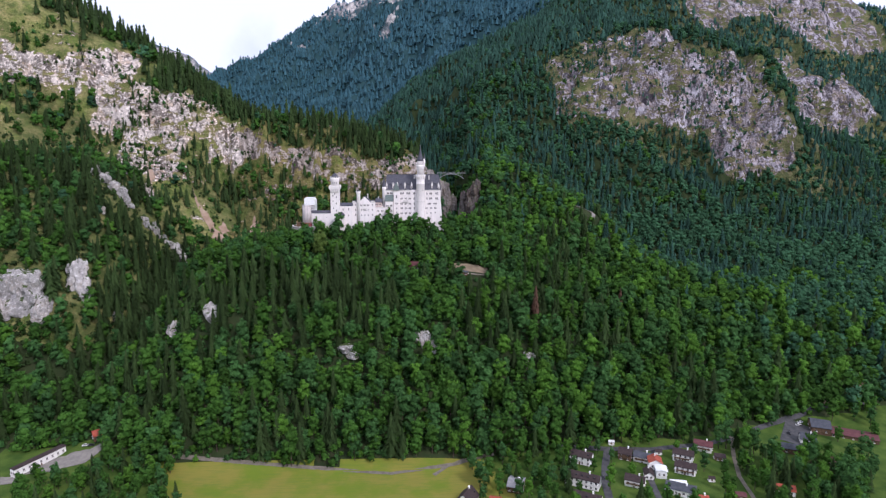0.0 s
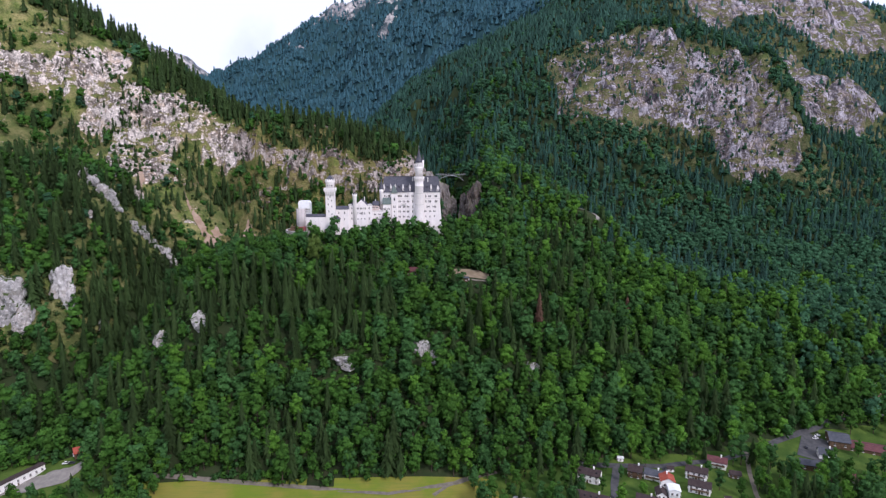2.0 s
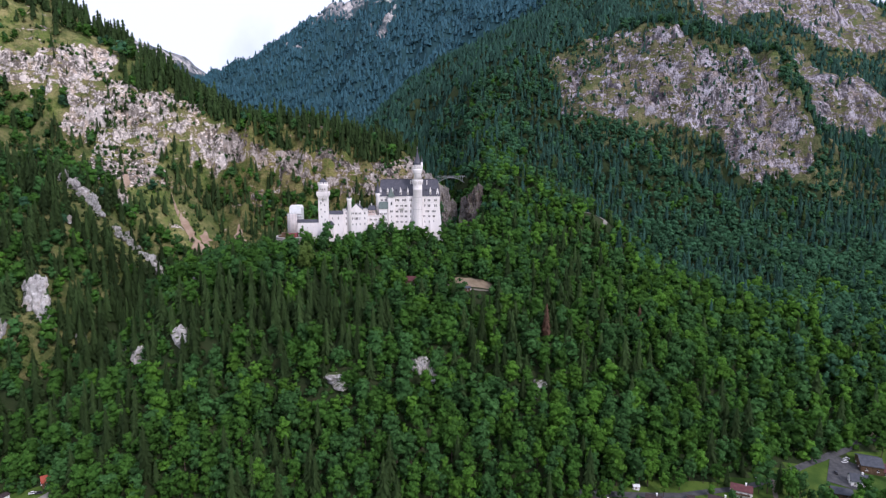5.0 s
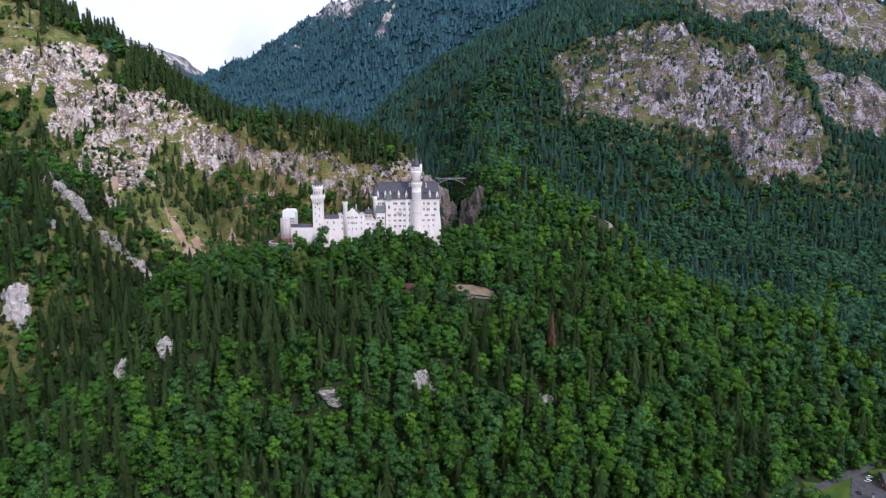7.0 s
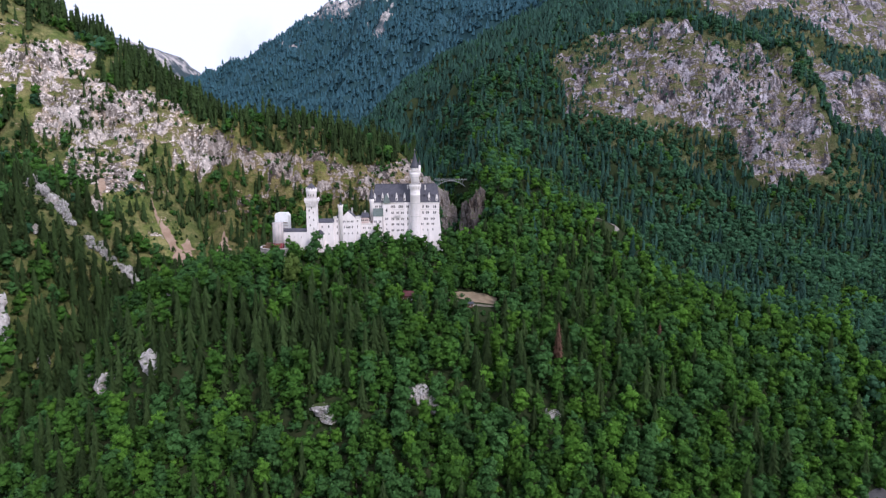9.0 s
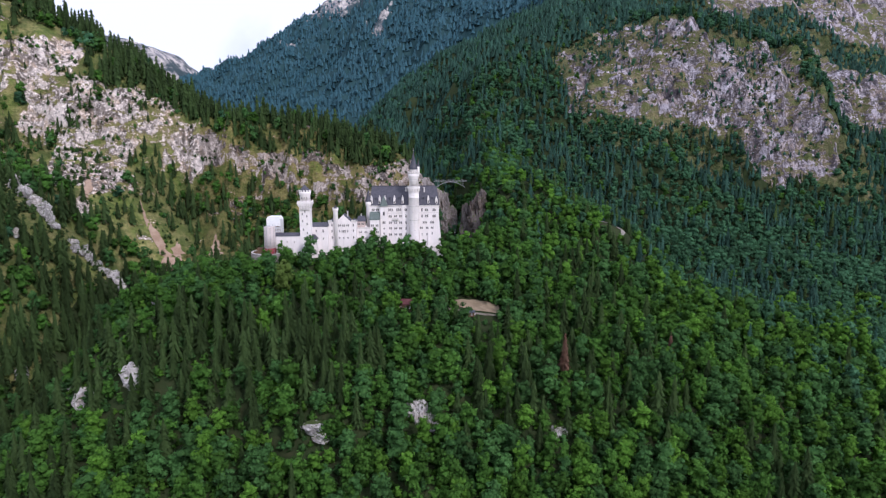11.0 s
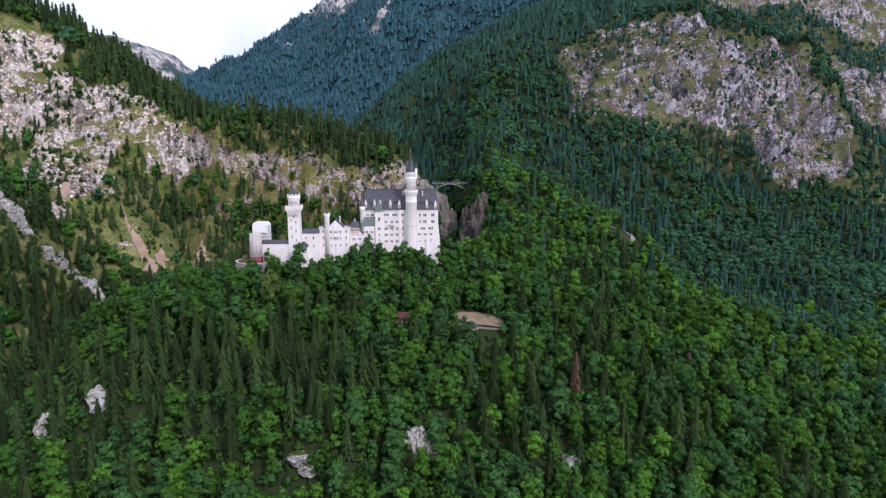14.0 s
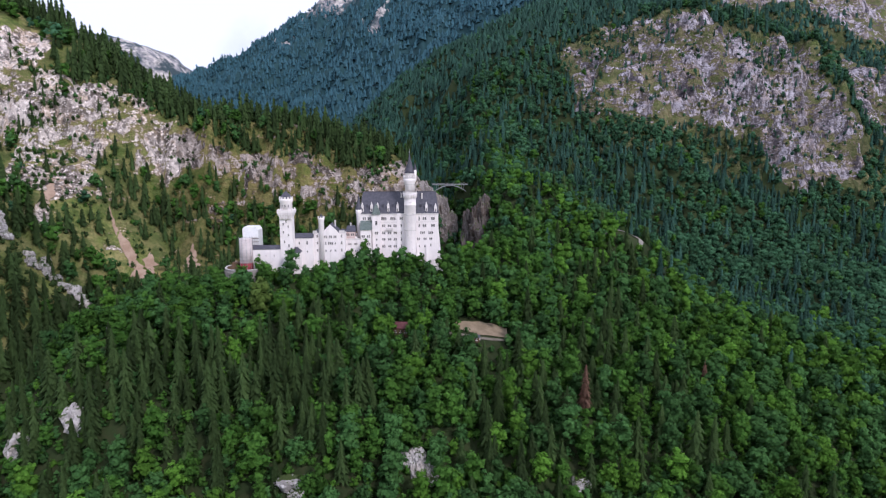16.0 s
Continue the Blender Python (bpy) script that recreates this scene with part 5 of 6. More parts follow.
house(-214, -190, 35, 8, 7, 2.8, 2.4, TIMBER, TILE_RED, "small hut with bright red tiled roof", 2, 1, name="hut", chim=False)
house(-6, -60, -10, 9, 7, 4.4, 2.6, TIMBER, TILE_MAROON, "timber lodge with dull red roof", 3, 1, chim=False)
house(36, -63, -4, 7, 4, 2.2, 0.8, TIMBER, TILE_DARK, "low timber hut beside a clearing", 2, 1, name="hut", chim=False)
house(-19, -76, 8, 6, 4, 2.2, 1.2, TIMBER, TILE_BROWN, "low timber hut among trees", 1, 1, name="hut", chim=False)
house(-165, -71, 12, 7, 4, 2.2, 1.2, TIMBER, TILE_DARK, "low dark timber hut above a glade", 2, 1, name="hut", chim=False)
house(125, -201.5, -10, 3.6, 3, 2.2, 0.6, PLASTER, SHEET, "tiny white hut at the forest edge", 1, 1, name="shed", chim=False)


def car(x, y, turn, paint, label):
    z = float(height(x, y)) + 0.32
    ob = root("car", (x, y, z), label, "car", "parked cars", turn)
    bm = bmesh.new()
    box(bm, -2.1, 2.1, -0.85, 0.85, 0.35, 0.9, 0.0)
    bmesh.ops.bevel(bm, geom=bm.edges[:], offset=0.14, segments=2, affect="EDGES")
    body = part("body", bm, paint, ob)
    bm = bmesh.new()
    box(bm, -0.95, 0.75, -0.62, 0.62, 0.905, 1.42, 0.0)
    for v in bm.verts:
        if v.co.z < 1:
            v.co.x *= 1.45
            v.co.y *= 1.15
    part("cabin", bm, GLASS, ob, "dark glazed cabin")
    part("roof", boxes((-0.9, 0.7, -0.6, 0.6, 1.424, 1.48)), paint, ob)
    for sx in (-1.3, 1.3):
        for sy in (-0.8, 0.8):
            bm = lathe(((0.32, -0.1), (0.32, 0.1)), 12)
            bmesh.ops.rotate(bm, verts=bm.verts, matrix=Matrix.Rotation(math.pi / 2, 3, "X"))
            bmesh.ops.translate(bm, verts=bm.verts, vec=(sx, sy, 0.32))
            part("wheel", bm, RUBBER, ob)
    return ob


for x, y, turn, paint, label in ((272, -171, 10, CAR_WHITE, "white parked car on a farm yard"), (276, -167, 12, CAR_WHITE, "white parked car on a farm yard"), (258, -183, 60, CAR_DARK, "dark parked car on a farm yard"), (280, -179, 40, CAR_DARK, "dark parked car on a farm yard"), (267, -199, 20, CAR_WHITE, "white parked car beside a house"),
                                 (204, -190, 30, CAR_WHITE, "white van beside the forest edge"), (232, -214, -20, CAR_WHITE, "white parked car on a lawn"), (108, -240, 80, CAR_DARK, "dark parked car on the street"), (-221, -195, 20, CAR_WHITE, "white parked car in a gravel yard"), (-217, -196, 15, CAR_DARK, "dark parked car in a gravel yard")):
    car(x, y, turn, paint, label)

# ---- trees ----
rng = np.random.RandomState(7)


def leaf_cards(centres, normals, size, r):
    """Small leaf clumps: one pointed sliver for each centre, facing roughly along its normal."""
    n = len(centres)
    normals = normals / np.linalg.norm(normals, axis=1, keepdims=True)
    side = np.cross(normals, r.normal(size=(n, 3)))
    side /= np.linalg.norm(side, axis=1, keepdims=True)
    other = np.cross(normals, side)
    s = (size * r.uniform(0.7, 1.35, n))[:, None]
    k = r.uniform(0.7, 1.25, (n, 3, 1))
    v = np.stack([centres - side * s * k[:, 0] - other * s * 0.5, centres + side * s * k[:, 1] - other * s * 0.5, centres + other * s * k[:, 2] * 1.1 + normals * s * 0.2], 1)
    return v.reshape(-1, 3), np.arange(3 * n).reshape(-1, 3)


OCTA = np.array([(1, 0, 0), (0, 1, 0), (-1, 0, 0), (0, -1, 0), (0, 0, 1), (0, 0, -1)], float)
OCTA_F = np.array([(0, 1, 4), (1, 2, 4), (2, 3, 4), (3, 0, 4), (1, 0, 5), (2, 1, 5), (3, 2, 5), (0, 3, 5)])
ball = bmesh.new()
bmesh.ops.create_icosphere(ball, subdivisions=1, radius=1.0)
ICO = np.array([v.co[:] for v in ball.verts])
ICO_F = np.array([[v.index for v in f.verts] for f in ball.faces])
ball.free()


def broadleaf(seed, tall, wide, lobes, leaves, size, base=0.16):
    """The crown of a broadleaved tree: overlapping boughs, each with a leafy skin; unit: metres, foot at 0."""
    r = np.random.RandomState(seed)
    foot = tall * base
    heart = []
    for k in range(lobes):
        f = (k + 0.4) / lobes
        a = k * 2.4 + r.uniform(-0.5, 0.5)
        round_ = math.sin(math.pi * (0.16 + 0.72 * f)) ** 0.8
        out = wide * 0.62 * round_ * r.uniform(0.75, 1.1)
        rad = wide * r.uniform(0.30, 0.44) * (0.65 + 0.35 * round_)
        heart.append((out * math.cos(a), out * math.sin(a), foot + rad * 0.6 + f * (tall - foot - 1.5 * rad), rad))
    heart.append((0, 0, foot + 0.40 * (tall - foot), wide * 0.62))
    heart.append((0, 0, foot + 0.70 * (tall - foot), wide * 0.50))
    heart = np.array(heart)
    verts, tris, out, count = [], [], [], 0
    middle = np.array((0, 0, foot + 0.42 * (tall - foot)))
    for x, y, z, rad in heart:
        shell, shell_f = (ICO, ICO_F) if leaves > 90 and x == 0 else (OCTA, OCTA_F)
        verts.append(shell * rad * r.uniform(0.72, 0.95, (len(shell), 1)) + (x, y, z))
        out.append(shell)
        tris.append(shell_f + count)
        count += len(shell)
    area = heart[:, 3] ** 2
    got_c, got_n, got_d = [], [], []
    for (x, y, z, rad), share in zip(heart, area / area.sum()):
        n = int(leaves * share * 3) + 1
        d = r.normal(size=(n, 3))
        d[:, 2] = d[:, 2] * 0.9 + 0.3
        d /= np.linalg.norm(d, axis=1, keepdims=True)
        c = d * rad * r.uniform(0.80, 1.16, (n, 1)) + (x, y, z)
        inside = (np.linalg.norm(c[:, None] - heart[None, :, :3], axis=2) < heart[None, :, 3] * 0.8).any(1)
        got_c.append(c[~inside])
        got_n.append((d + r.normal(size=d.shape) * 0.32)[~inside])
        got_d.append(d[~inside])
    c, n, d = np.concatenate(got_c), np.concatenate(got_n), np.concatenate(got_d)
    pick = r.permutation(len(c))[:leaves]
    v, q = leaf_cards(c[pick], n[pick], size, r)
    out.append(np.repeat(d[pick] + 0.5 * (c[pick] - middle) / wide + r.normal(size=(len(pick), 3)) * 0.16, 3, 0))
    return np.concatenate(verts + [v]), np.concatenate(tris + [q + count]), np.zeros((0, 4), int), np.concatenate(out)


def conifer(seed, tall, wide, tiers, boughs, start=0.1):
    """The crown of a spruce: whorls of drooping boughs round a dark core."""
    r = np.random.RandomState(seed)
    n = 6
    core = [(wide * 0.55 * math.cos(2 * math.pi * i / n), wide * 0.55 * math.sin(2 * math.pi * i / n), tall * start) for i in range(n)] + [(0, 0, tall * 0.98)]
    tris = np.array([(i, (i + 1) % n, n) for i in range(n)])
    verts, count = [np.array(core)], n + 1
    quads, out = [], [np.array([(math.cos(2 * math.pi * i / n), math.sin(2 * math.pi * i / n), 0.3) for i in range(n)] + [(0, 0, 1)])]
    for k in range(tiers):
        f = k / tiers
        z = tall * (start + (1 - start) * (f ** 0.92))
        reach = wide * (1 - f) ** 0.75 * r.uniform(0.8, 1.15) + 0.25
        for i in range(boughs):
            a = 2 * math.pi * (i + 0.5 * (k % 2)) / boughs + r.uniform(-0.4, 0.4)
            L = reach * r.uniform(0.55, 1.3)
            d, s = np.array((math.cos(a), math.sin(a), 0)), np.array((-math.sin(a), math.cos(a), 0))
            w = L * r.uniform(0.08, 0.17) + (0.18 if tiers > 9 else 0.5)
            rise = tall / tiers * r.uniform(0.5, 1.0)
            droop = L * r.uniform(0.3, 0.95)
            verts.append(np.array([(0, 0, z + rise) + d * 0.1, d * L * 0.6 + s * w + (0, 0, z + rise * 0.2 - droop * 0.45), d * L + (0, 0, z - droop), d * L * 0.6 - s * w + (0, 0, z + rise * 0.2 - droop * 0.45)]))
            quads.append(np.arange(4) + count)
            out.append(np.array([d * 0.6 + (0, 0, 0.8), d * 0.9 + s * 0.5 + (0, 0, 0.5), d * 1.0 + (0, 0, 0.35), d * 0.9 - s * 0.5 + (0, 0, 0.5)]) + r.normal(size=3) * 0.22)
            count += 4
    return np.concatenate(verts), tris, np.array(quads), np.concatenate(out)


def trunk_bm(tall, r0, r1, n=6):
    bm = lathe(((r0 * 1.35, -1.2), (r0, 0.6), ((r0 + r1) / 2, tall * 0.55), (r1, tall)), n)
    return bm


def limbs_into(bm, tall, wide, seed, n=5):
    r = random.Random(seed)
    for k in range(n):
        a, z = k * 2.4 + r.uniform(-0.4, 0.4), tall * (0.28 + 0.1 * k)
        d = Vector((math.cos(a), math.sin(a), 0))
        p, q = Vector((0, 0, z)), Vector((0, 0, z + wide * 0.55)) + d * wide * 0.7
        s = Vector((-d.y, d.x, 0))
        ring = [[bm.verts.new(c + (s * math.cos(t) + Vector((0, 0, 1)) * math.sin(t)) * w) for t in (0, 2.1, 4.2)] for c, w in ((p, 0.2), (q, 0.06))]
        for i in range(3):
            bm.faces.new((ring[0][i], ring[0][(i + 1) % 3], ring[1][(i + 1) % 3], ring[1][i]))


def scatter(x0, x1, y0, y1, step, seed):
    """Jittered places on a grid."""
    r = np.random.RandomState(seed)
    gx, gy = np.meshgrid(np.arange(x0, x1, step), np.arange(y0, y1, step), indexing="ij")
    return gx.ravel() + r.uniform(-0.48, 0.48, gx.size) * step, gy.ravel() + r.uniform(-0.48, 0.48, gx.size) * step, r.rand(gx.size), r.rand(gx.size)


def steepness(x, y):
    z = height(x, y)
    return np.hypot(height(x + 4, y) - z, height(x, y + 4) - z) / 4


def castle_ground(x, y):
    hall_part = (x > -48) & (x < 24) & (y > -8) & (y < 34)
    west = (x > -64) & (x <= -48) & (y > -20) & (y < 14)
    tower_part = (x > -84) & (x <= -64) & (y > -31) & (y < 10)
    gate_part = (x > -120) & (x <= -84) & (y > np.where(x < -96, -43, -31)) & (y < 8)
    return hall_part | west | tower_part | gate_part


CLEAR = [(42, -64, 18, 19), (-7, -73, 6, 13), (1, -153, 7, 7), (-54, -163, 8, 6), (-157, -140, 5, 8), (-184, -139, 5, 7), (78, -152, 5, 6), (182, 80, 15, 11), (-322, -94, 20, 10), (-284, -84, 9, 8), (-222, -86, 6, 8), (-20, -82, 5, 7), (-214, -197, 8, 10), (90, -117, 6, 9), (168, -89, 5, 9)]
CLEAR += [(-170, -95, 13, 19), (-86, -72, 11, 12), (-252, 121, 7, 10), (-240, 109, 7, 11), (-222, 94, 10, 13), (-218, 108, 6, 14), (-188, 108, 7, 20), (-298, 108, 6, 17), (-320, 44, 15, 15), (-300, 30, 15, 16), (-274, 36, 13, 14), (-252, 40, 11, 15)]


def cleared(x, y):
    out = castle_ground(x, y)
    for a, b, ra, rb in CLEAR:
        out |= ((x - a) / ra) ** 2 + ((y - b) / rb) ** 2 < 1
    return out


def yards(x, y):
    """Open places that carry no brush."""
    out = np.zeros(np.shape(x), bool)
    for a, b, ra, rb in ((42, -55, 18, 12), (-168, -86, 11, 9), (182, 80, 15, 11)):
        out |= ((x - a) / ra) ** 2 + ((y - b) / rb) ** 2 < 1
    return out


def in_view(x, y, spare=40):
    """The wedge of land that opens southwards from the valley."""
    return (np.abs(x - 0.05 * (y + 578)) < 0.74 * (y + 578) + spare)


NEAR_B = [broadleaf(100 + k, t, w, 10 + k % 3, 360, s) for k, (t, w, s) in enumerate(((20, 4.9, 0.66), (23, 5.3, 0.70), (18, 5.1, 0.66), (25, 5.0, 0.68), (16, 4.5, 0.6)))]
SIDE_B = [broadleaf(150 + k, t, w, 6, 130, 0.95) for k, (t, w) in enumerate(((18, 5.0), (21, 5.4), (16, 5.0), (22, 5.1), (15, 4.6)))]
NEAR_C = [conifer(200 + k, t, w, 24, 12) for k, (t, w) in enumerate(((23, 4.3), (26, 4.6), (19, 3.9), (24, 4.0)))]
MID_B = [broadleaf(300 + k, t, w, 3, 80, 1.1) for k, (t, w) in enumerate(((15, 5.2), (17, 5.7), (13, 4.9)))]
MID_C = [conifer(400 + k, t, w, 7, 6) for k, (t, w) in enumerate(((18, 4.3), (22, 4.7), (15, 3.9)))]
FAR_C = [conifer(500 + k, t, w, 2, 4) for k, (t, w) in enumerate(((19, 5.0), (23, 5.4), (16, 4.6)))]
FAR_B = [broadleaf(600 + k, t, w, 0, 12, 2.4) for k, (t, w) in enumerate(((13, 5.4), (15, 6.0)))]


def wood(name, kinds, x, y, z, pick, size, turn, mats, slot, label, stout=1.0):
    """One sheet of woodland: many trees of the given kinds joined into one mesh."""
    V, T, Q, N, L, TS, QS, count = [], [], [], [], [], [], [], 0
    for k, (v, t, q, out) in enumerate(kinds):
        sel = np.where(pick == k)[0]
        if not len(sel):
            continue
        c, s = np.cos(turn[sel])[:, None], np.sin(turn[sel])[:, None]
        sx = size[sel][:, None]
        girth = (stout * size[sel] * (0.92 + 0.34 * np.modf(turn[sel] * 7.77)[0]))[:, None]
        P = np.stack([(v[:, 0] * c - v[:, 1] * s) * girth + x[sel][:, None], (v[:, 0] * s + v[:, 1] * c) * girth + y[sel][:, None], v[:, 2] * sx + z[sel][:, None]], -1)
        V.append(P.reshape(-1, 3))
        out = out / np.linalg.norm(out, axis=1, keepdims=True)
        N.append(np.stack([out[:, 0] * c - out[:, 1] * s, out[:, 0] * s + out[:, 1] * c, np.broadcast_to(out[:, 2], (len(sel), len(out)))], -1).reshape(-1, 3))
        L.append(np.repeat(np.modf(turn[sel] * 91.7)[0], len(v)))
        off = (np.arange(len(sel)) * len(v) + count)[:, None, None]
        T.append((t[None] + off).reshape(-1, 3))
        Q.append((q[None] + off).reshape(-1, 4))
        TS.append(np.repeat(slot[sel], len(t)))
        QS.append(np.repeat(slot[sel], len(q)))
        count += len(sel) * len(v)
    me = mesh_of(name, np.concatenate(V), [np.concatenate(T), np.concatenate(Q)], mats, np.concatenate(TS + QS), False, np.concatenate(N), np.concatenate(L))
    return tagged(new(name, me), label, "forest", kind="stuff")


def plant(u, share):
    """Which places carry a conifer, and the sort and size of each tree."""
    n = len(u)
    return u < share, rng.randint(0, 60, n), rng.uniform(0.62, 1.22, n), rng.uniform(0, 6.28, n)


def conifer_share(x, y):
    """Spruce fills the ravine and the lower flank; broadleaved trees hold the hilltop and the eastern slope."""
    a = 0.17 + 0.55 * fractal(x, y, 60, 3, 71) - 0.12 * np.clip((-145 - y) / 25, 0, 1)
    a += 0.45 * np.clip((-200 - x) / 12, 0, 1) * np.clip((y + 150) / 60, 0, 1)
    a += 0.6 * np.exp(-((x + 238) / 32) ** 2) * (y > -165) * (y < 30)
    a += 0.42 * np.exp(-((y + 112) / 26) ** 2) * np.clip((40 - x) / 90, 0.25, 1) * (x > -195) * (x < 120)
    a -= 0.34 * np.exp(-((y + 52) / 32) ** 2) * (x > -195) * (x < 110)
    a += 0.55 * (x < 20) * (x > -200) * np.clip((y - 60) / 15, 0, 1)
    a -= 0.14 * np.clip((x - 90) / 60, 0, 1) * np.clip((140 - y) / 100, 0, 1)
    a -= 0.25 * (x > 60) * np.exp(-((y + 1.1 * x - 255) / 55) ** 2)
    a += 0.24 * np.clip((y - 160) / 160, 0, 1) + 0.3 * np.clip((-x - 30) / 60, 0, 1) * np.clip((y - 190) / 20, 0, 1)
    return np.clip(a, 0.04, 0.97)


TREE_MATS = [BEECH, MAPLE, SPRUCE, HAZY_FIR, RUST, ASH, HAZY_SPRUCE, HAZY_BROADLEAF, LINDEN]


def slots(con, w, x, y):
    bright = (0.13 + 0.09 * np.clip((x - 20) / 40, 0, 1) + 0.17 * fractal(x, y, 35, 2, 83)) * np.clip((150 - y) / 120, 0, 1) * np.clip((x + 230) / 80, 0.2, 1)
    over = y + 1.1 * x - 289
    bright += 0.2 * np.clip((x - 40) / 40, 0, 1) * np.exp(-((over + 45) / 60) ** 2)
    # Further slopes get more of the leaf and needle materials with haze painted in.
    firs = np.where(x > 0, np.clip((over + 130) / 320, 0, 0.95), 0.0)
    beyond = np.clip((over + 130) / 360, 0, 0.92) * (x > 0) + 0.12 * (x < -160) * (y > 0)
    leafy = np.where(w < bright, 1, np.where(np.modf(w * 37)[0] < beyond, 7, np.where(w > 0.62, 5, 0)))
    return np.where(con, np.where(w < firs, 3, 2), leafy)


# Woods on the castle hill and its flanks.
x, y, u, w = scatter(-430, 520, -232, 72, 7.6, 21)
edge = valley_edge(x) + 3 * fractal(x, y, 25, 2, 91)
keep = (y > edge) & ~cleared(x, y) & in_view(x, y) & (u + 0.06 < 1) & ~((y > 34) & (x > -110) & (x < 40))
keep &= (steepness(x, y) < 1.7) | (rng.rand(len(x)) < 0.7)
x, y, u, w = x[keep], y[keep], u[keep], w[keep]
con, pick, size, turn = plant(rng.rand(len(x)), conifer_share(x, y))
crest = (y > -62) & (y < 0) & (x > -125) & (x < 40)
con &= ~(crest & (rng.rand(len(x)) < 0.9))
size *= np.where(crest, 0.86, 1.0)
z = height(x, y) - 0.6
sl = slots(con, w, x, y)
single = np.zeros(len(x), bool)
front_row = np.where((y < -150) & (x > -150) & (x < 165))[0]
single[front_row[np.argsort(y[front_row])][:165]] = True
j = ~con & ~single
aside = (y > -25) | (x < -205) | (x > 215)
n = j & ~aside
wood("broadleaf_wood", NEAR_B, x[n], y[n], z[n], pick[n] % 5, size[n], turn[n], TREE_MATS, sl[n], "dense green beech and maple wood on steep slopes")
n = j & aside
wood("broadleaf_wood", SIDE_B, x[n], y[n], z[n], pick[n] % 5, size[n], turn[n], TREE_MATS, sl[n], "green beech and maple wood round the hill")
k = con & ~single
wood("spruce_wood", NEAR_C, x[k], y[k], z[k], pick[k] % 4, size[k], turn[k], TREE_MATS, sl[k], "dark spruce wood mixed into the castle hill")

# Low brush on open ground among the trees.
x3, y3, u3, w3 = scatter(-420, 330, -226, 74, 4.6, 33)
near_rock = np.zeros(len(x3), bool)
for a, b, ra, rb in CLEAR[2:10] + CLEAR[-4:]:
    near_rock |= ((x3 - a) / (ra + 3)) ** 2 + ((y3 - b) / (rb + 3)) ** 2 < 1
near_rock |= (((x3 - 42) / 20) ** 2 + ((y3 + 64) / 20) ** 2 < 1) & (y3 < -67)
verge = np.abs(y3 - valley_edge(x3) - 3) < 4
open_floor = (y3 > valley_edge(x3) + 2) & (y3 < 20) & ~castle_ground(x3, y3) & ~yards(x3, y3) & (u3 < np.where((x3 < -203) & (y3 > -150), 0.3, 0.85))
brush = open_floor | (near_rock & (u3 < 0.95)) | (verge & (u3 < 0.6) & ~((x3 > 20) & (y3 > -195)))
brush &= in_view(x3, y3)
x3, y3, w3, near_rock = x3[brush], y3[brush], w3[brush], near_rock[brush]
n3 = len(x3)
BRUSH = [broadleaf(700 + k, t, w, 1, 22, 1.9) for k, (t, w) in enumerate(((13, 7.0), (15, 8.0), (12, 7.5)))]
wood("brush", BRUSH, x3, y3, height(x3, y3) - 1.2, rng.randint(0, 3, n3), np.where(near_rock, rng.uniform(0.22, 0.5, n3), rng.uniform(0.3, 0.62, n3)), rng.uniform(0, 6.28, n3), TREE_MATS, np.where((x3 < -203) & (y3 > -150), 2, np.where(w3 < 0.2, 1, np.where(w3 < 0.6, 5, 0))), "low green brush round rocks and along the forest edge")

# Single trees along the foot of the hill.
MODELS = {}


def tree_model(con, k, s):
    key = (con, k, s)
    if key not in MODELS:
        v, t, q, out = (NEAR_C if con else NEAR_B)[k]
        tall = float(v[:, 2].max())
        ob = root("spruce_tree" if con else "beech_tree", (0, 0, -900), "dark green spruce with drooping boughs" if con else ("bright green maple with a full crown" if s == 1 else "leafy green beech with a rounded crown"), "tree", "trees at the forest edge")
        crown = new("crown", mesh_of("crown", v, [t, q], [TREE_MATS[s]], None, False, out / np.linalg.norm(out, axis=1, keepdims=True), np.full(len(v), 0.3 + 0.12 * k)))
        crown.parent = ob
        bm = trunk_bm(tall * (0.9 if con else 0.55), 0.34, 0.05 if con else 0.16)
        if not con:
            limbs_into(bm, tall, float(v[:, 0].max()), k)
        part("trunk", bm, BARK, ob, "", True)
        MODELS[key] = [ob, False]
    return MODELS[key]


def stand(con, k, s, x, y, z, size, turn, label="", group=""):
    model = tree_model(con, k, s)
    m = pose(x, y, z, 0, 0, math.degrees(turn)) @ Matrix.Diagonal((size, size, size, 1))
    if not model[1]:
        model[1] = True
        ob = model[0]
        ob.matrix_basis = m
    else:
        ob = copy_thing(model[0], m @ Matrix.Diagonal([1 / v for v in model[0].scale] + [1]))
    return tagged(ob, label, group=group)


for i in np.where(single)[0]:
    stand(bool(con[i]), int(pick[i] % (4 if con[i] else 5)), int(sl[i]), x[i], y[i], z[i], float(size[i]), float(turn[i]))
HOUSES = [(o.location.x, o.location.y) for o in scene.objects if o.parent is None and o.get("group") in ("village houses", "parked cars")]
STREETS = [(247, -206), (262, -187), (270, -176), (114, -225), (108, -245), (103, -262), (146, -226), (137, -244), (133, -262), (202, -214), (193, -240), (187, -262), (268, -182), (276, -172), (284, -162), (-246, -206), (-230, -205), (-216, -199), (-206, -188), (-255, -231), (-252, -222), (-240, -221), (-232, -214), (-224, -206), (-262, -236), (-264, -226)]
vx, vy, vu, vw = scatter(-330, 350, -275, -150, 7.0, 29)
ok = (vy < valley_edge(vx) - 1) & in_view(vx, vy, 10)
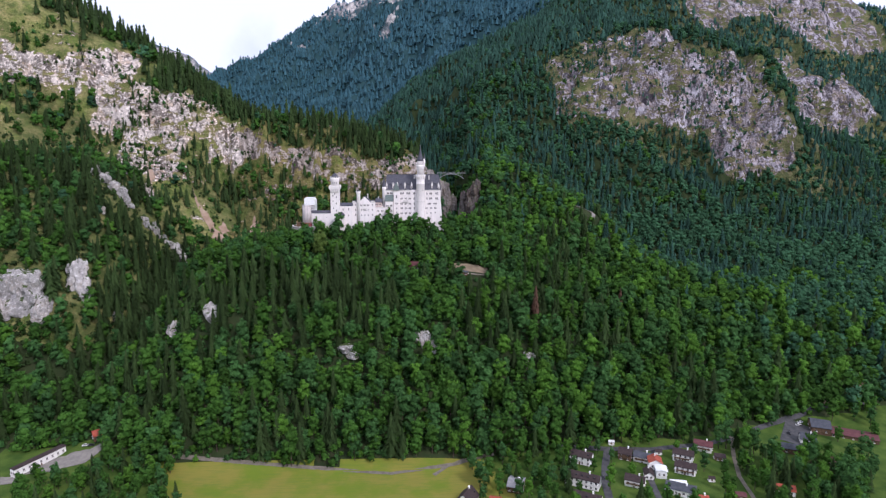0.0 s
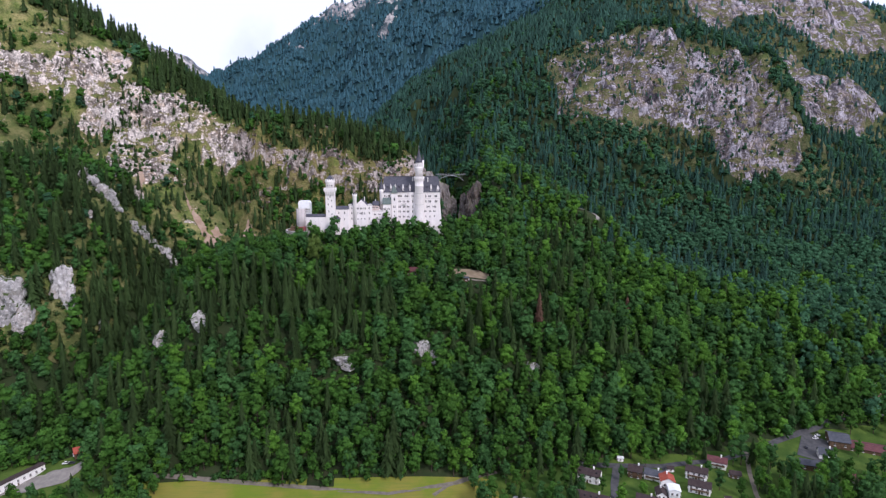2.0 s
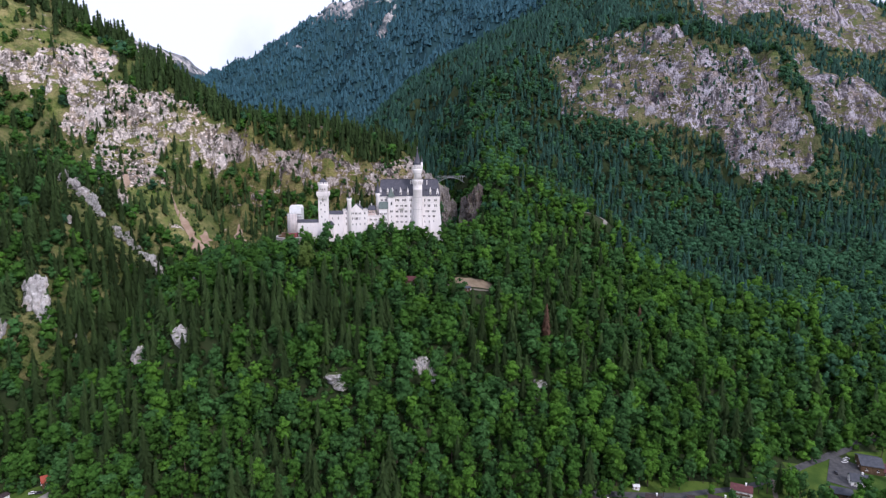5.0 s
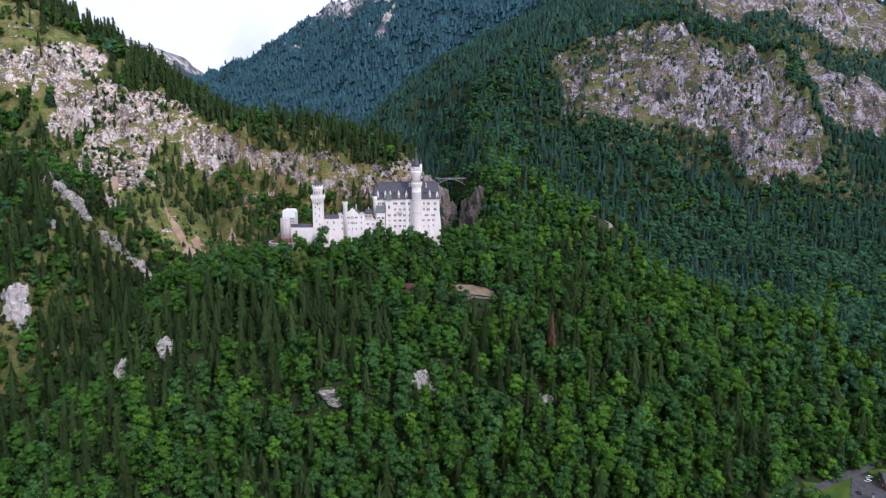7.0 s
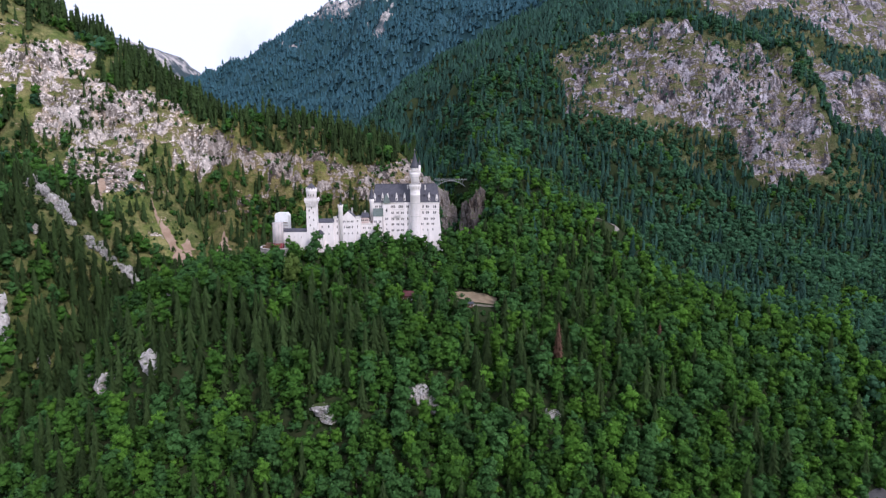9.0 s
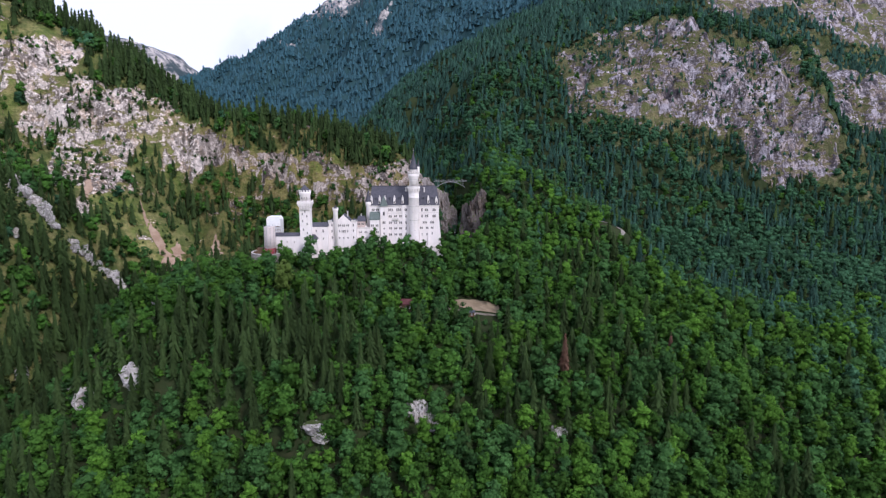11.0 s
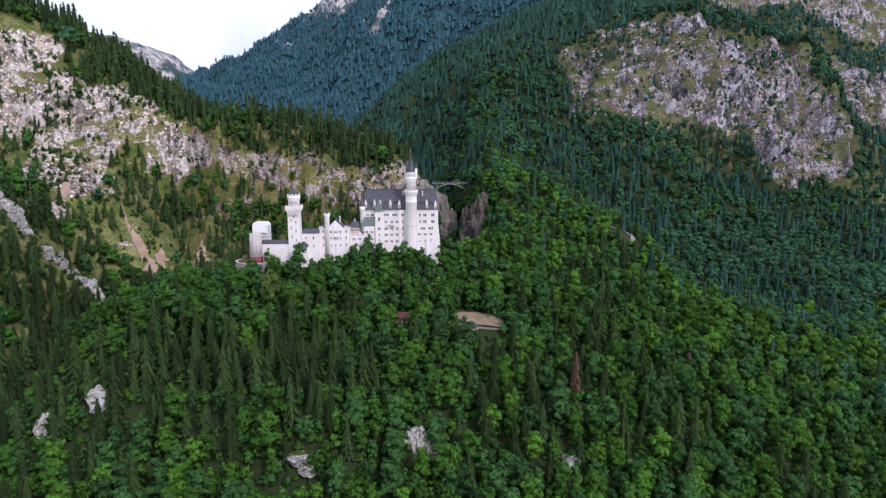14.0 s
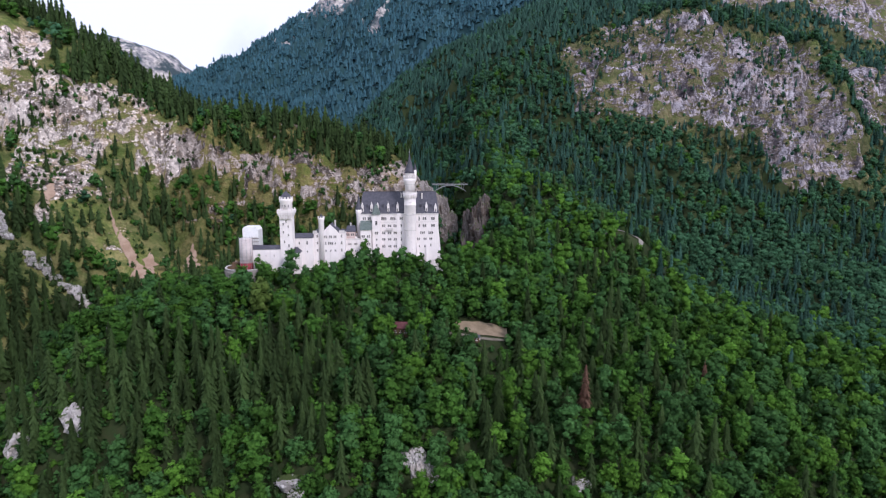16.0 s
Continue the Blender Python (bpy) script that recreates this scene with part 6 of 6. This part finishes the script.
ok &= ~((vx > -150 - 0.5 * (vy + 230)) & (vx < 28)) & (vu < np.where(vx < 0, np.where((vx > -214) & (vy < -200), 0.95, 0.7), np.where((vx > 195) & (vy < -200), 0.97, 0.62)))
ok &= ~((vx > 222) & (vx < 325) & (vy > -216) & (vu > 0.12)) & ~((vx > -266) & (vx < -206) & (vy > -229) & (vu > 0.1))
for hx, hy in HOUSES:
    ok &= np.hypot(vx - hx + 0.2 * (hx - vx), vy - hy + 4) > np.where(vx > 0, 8.0, 9.5)
for hx, hy in STREETS:
    ok &= np.hypot(vx - hx, vy - hy) > np.where(vx > 0, 6.0, 8.5)
for i in np.where(ok)[0]:
    c = bool(vw[i] < 0.16)
    stand(c, int(vu[i] * 97) % (4 if c else 5), 2 if c else (1 if vw[i] > 0.88 else 5 if vw[i] > 0.6 else 0), vx[i], vy[i], float(height(vx[i], vy[i])), (0.4 if vx[i] < 195 else 0.58) + 0.4 * float(np.modf(vu[i] * 31)[0]), float(vu[i] * 40), "", "garden trees in the valley")
stand(False, 2, 8, -86, -64, float(height(-86, -64)) - 1.0, 1.5, 0.6, "large yellow-green linden with a rounded crown below the castle", "trees at the forest edge")
for x0, y0, s0 in ((90.5, -108, 1.0), (168, -80, 0.72)):
    stand(True, 1, 4, x0, y0, float(height(x0, y0)), s0, 1.0, "dead rust-brown spruce standing among green trees", "dead spruces")

# Woods on the slopes behind.
def crag(x, y):
    """Where bare cliffs stand."""
    return bare_at(x, y, height(x, y)) > 0.6


x, y, u, w = scatter(-620, 860, 72, 520, 6.9, 22)
steep = steepness(x, y)
patch = fractal(x, y, 30, 3, 95)
keep = in_view(x, y, 60) & ~cleared(x, y) & ~((x < -20) & (y > 320)) & ~((y < 120) & (x > -100) & (x < 45))
low_left = (x < 20) & (y > 92) & (y < 150)
keep &= ~((x < -330) & (y > 190)) | (u < np.where(y < 235, 0.22, 0.6))
keep &= ~low_left | (u < np.where((x > -395) & (x < -225), 0.30, 0.30) + 0.7 * patch)
keep &= ~crag(x, y) | (u < np.where(x > 390, 0.16, np.where(x > 200, 0.26, 0.08)) + 0.9 * np.clip(patch - 0.04, 0, 1))
x, y, u, w, steep = x[keep], y[keep], u[keep], w[keep], steep[keep]
con, pick, size, turn = plant(rng.rand(len(x)), conifer_share(x, y))
size *= np.where(crag(x, y), np.where(steep > 1.0, 0.5, 0.72), np.where((x < 0) & (y > 195), 1.18, 0.95))
z = height(x, y) - 0.5
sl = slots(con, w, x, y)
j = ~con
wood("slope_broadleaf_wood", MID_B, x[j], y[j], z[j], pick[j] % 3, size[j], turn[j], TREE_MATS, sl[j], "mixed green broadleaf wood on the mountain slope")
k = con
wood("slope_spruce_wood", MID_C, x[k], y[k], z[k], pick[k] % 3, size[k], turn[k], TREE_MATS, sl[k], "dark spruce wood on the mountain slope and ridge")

# Shrubs and dwarf trees that cling to the cliffs.
lx, ly, lu, lw = scatter(-470, 10, 84, 216, 5.0, 41)
rx, ry, ru, rw = scatter(230, 760, 330, 600, 6.0, 42)
lk = in_view(lx, ly) & (lu < 0.50 + 0.9 * fractal(lx, ly, 22, 3, 43)) & ~cleared(lx, ly)
rk = in_view(rx, ry) & (ru < 0.30 + 1.0 * fractal(rx, ry, 26, 3, 44))
x, y, w = np.concatenate([lx[lk], rx[rk]]), np.concatenate([ly[lk], ry[rk]]), np.concatenate([lw[lk], rw[rk]])
SHRUB = [broadleaf(720 + k, t, w0, 0, 14, 2.6) for k, (t, w0) in enumerate(((13, 6.5), (15, 7.0), (12, 7.0)))]
n = len(x)
# East of x 100 the scrub wears leaf colours with haze painted in.
wood("cliff_scrub", SHRUB, x, y, height(x, y) - 0.8, rng.randint(0, 3, n), rng.uniform(0.16, 0.46, n), rng.uniform(0, 6.28, n), TREE_MATS, np.where(x > 100, np.where(w < 0.6, 3, 7), np.where(w < 0.5, 2, np.where(w < 0.8, 5, 0))), "dark green scrub clinging to the cliffs")

# Woods on the high mountains.
x, y, u, w = scatter(-700, 1300, 520, 1250, 8.8, 23)
keep = in_view(x, y, 80) & ~((x < -150) & (y < 900)) & (height(x, y) < 320 + 0.25 * (y + 578))
keep &= ~crag(x, y) | (u < 0.05)
x2, y2, u2, w2 = scatter(-1900, 500, 1250, 3700, 13.5, 24)
z2 = height(x2, y2)
keep2 = in_view(x2, y2, 80) & (z2 < 260 + 0.25 * (y2 + 578)) & ((z2 < 790 + 90 * fractal(x2, y2, 90, 3, 97)) | (u2 < 0.2)) & ((fractal(x2, y2, 130, 3, 141) < 0.45) | (z2 < 560) | (x2 > -60) | (u2 < 0.25)) & ~((x2 < -1250) & (z2 > 640)) & ((y2 < 3250) | (x2 < -1000))
keep &= height(x, y + 20) > height(x, y) - 5
keep2 &= height(x2, y2 + 25) > z2 - 4
x, y, u, w = (np.concatenate([a[keep], b[keep2]]) for a, b in ((x, x2), (y, y2), (u, u2), (w, w2)))
con = rng.rand(len(x)) < 0.85
size = rng.uniform(0.75, 1.15, len(x)) * np.where(y > 1250, 1.2, 0.85)
turn = rng.uniform(0, 6.28, len(x))
z = height(x, y) - 0.8
# With distance, trees pass to the needle material that carries painted haze.
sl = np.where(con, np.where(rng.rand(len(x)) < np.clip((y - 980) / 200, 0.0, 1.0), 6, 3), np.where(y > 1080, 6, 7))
wood("high_spruce_wood", FAR_C, x[con], y[con], z[con], rng.randint(0, 3, con.sum()), size[con], turn[con], TREE_MATS, sl[con], "distant mountain spruce forest with bluish haze in its colour", 1.5)
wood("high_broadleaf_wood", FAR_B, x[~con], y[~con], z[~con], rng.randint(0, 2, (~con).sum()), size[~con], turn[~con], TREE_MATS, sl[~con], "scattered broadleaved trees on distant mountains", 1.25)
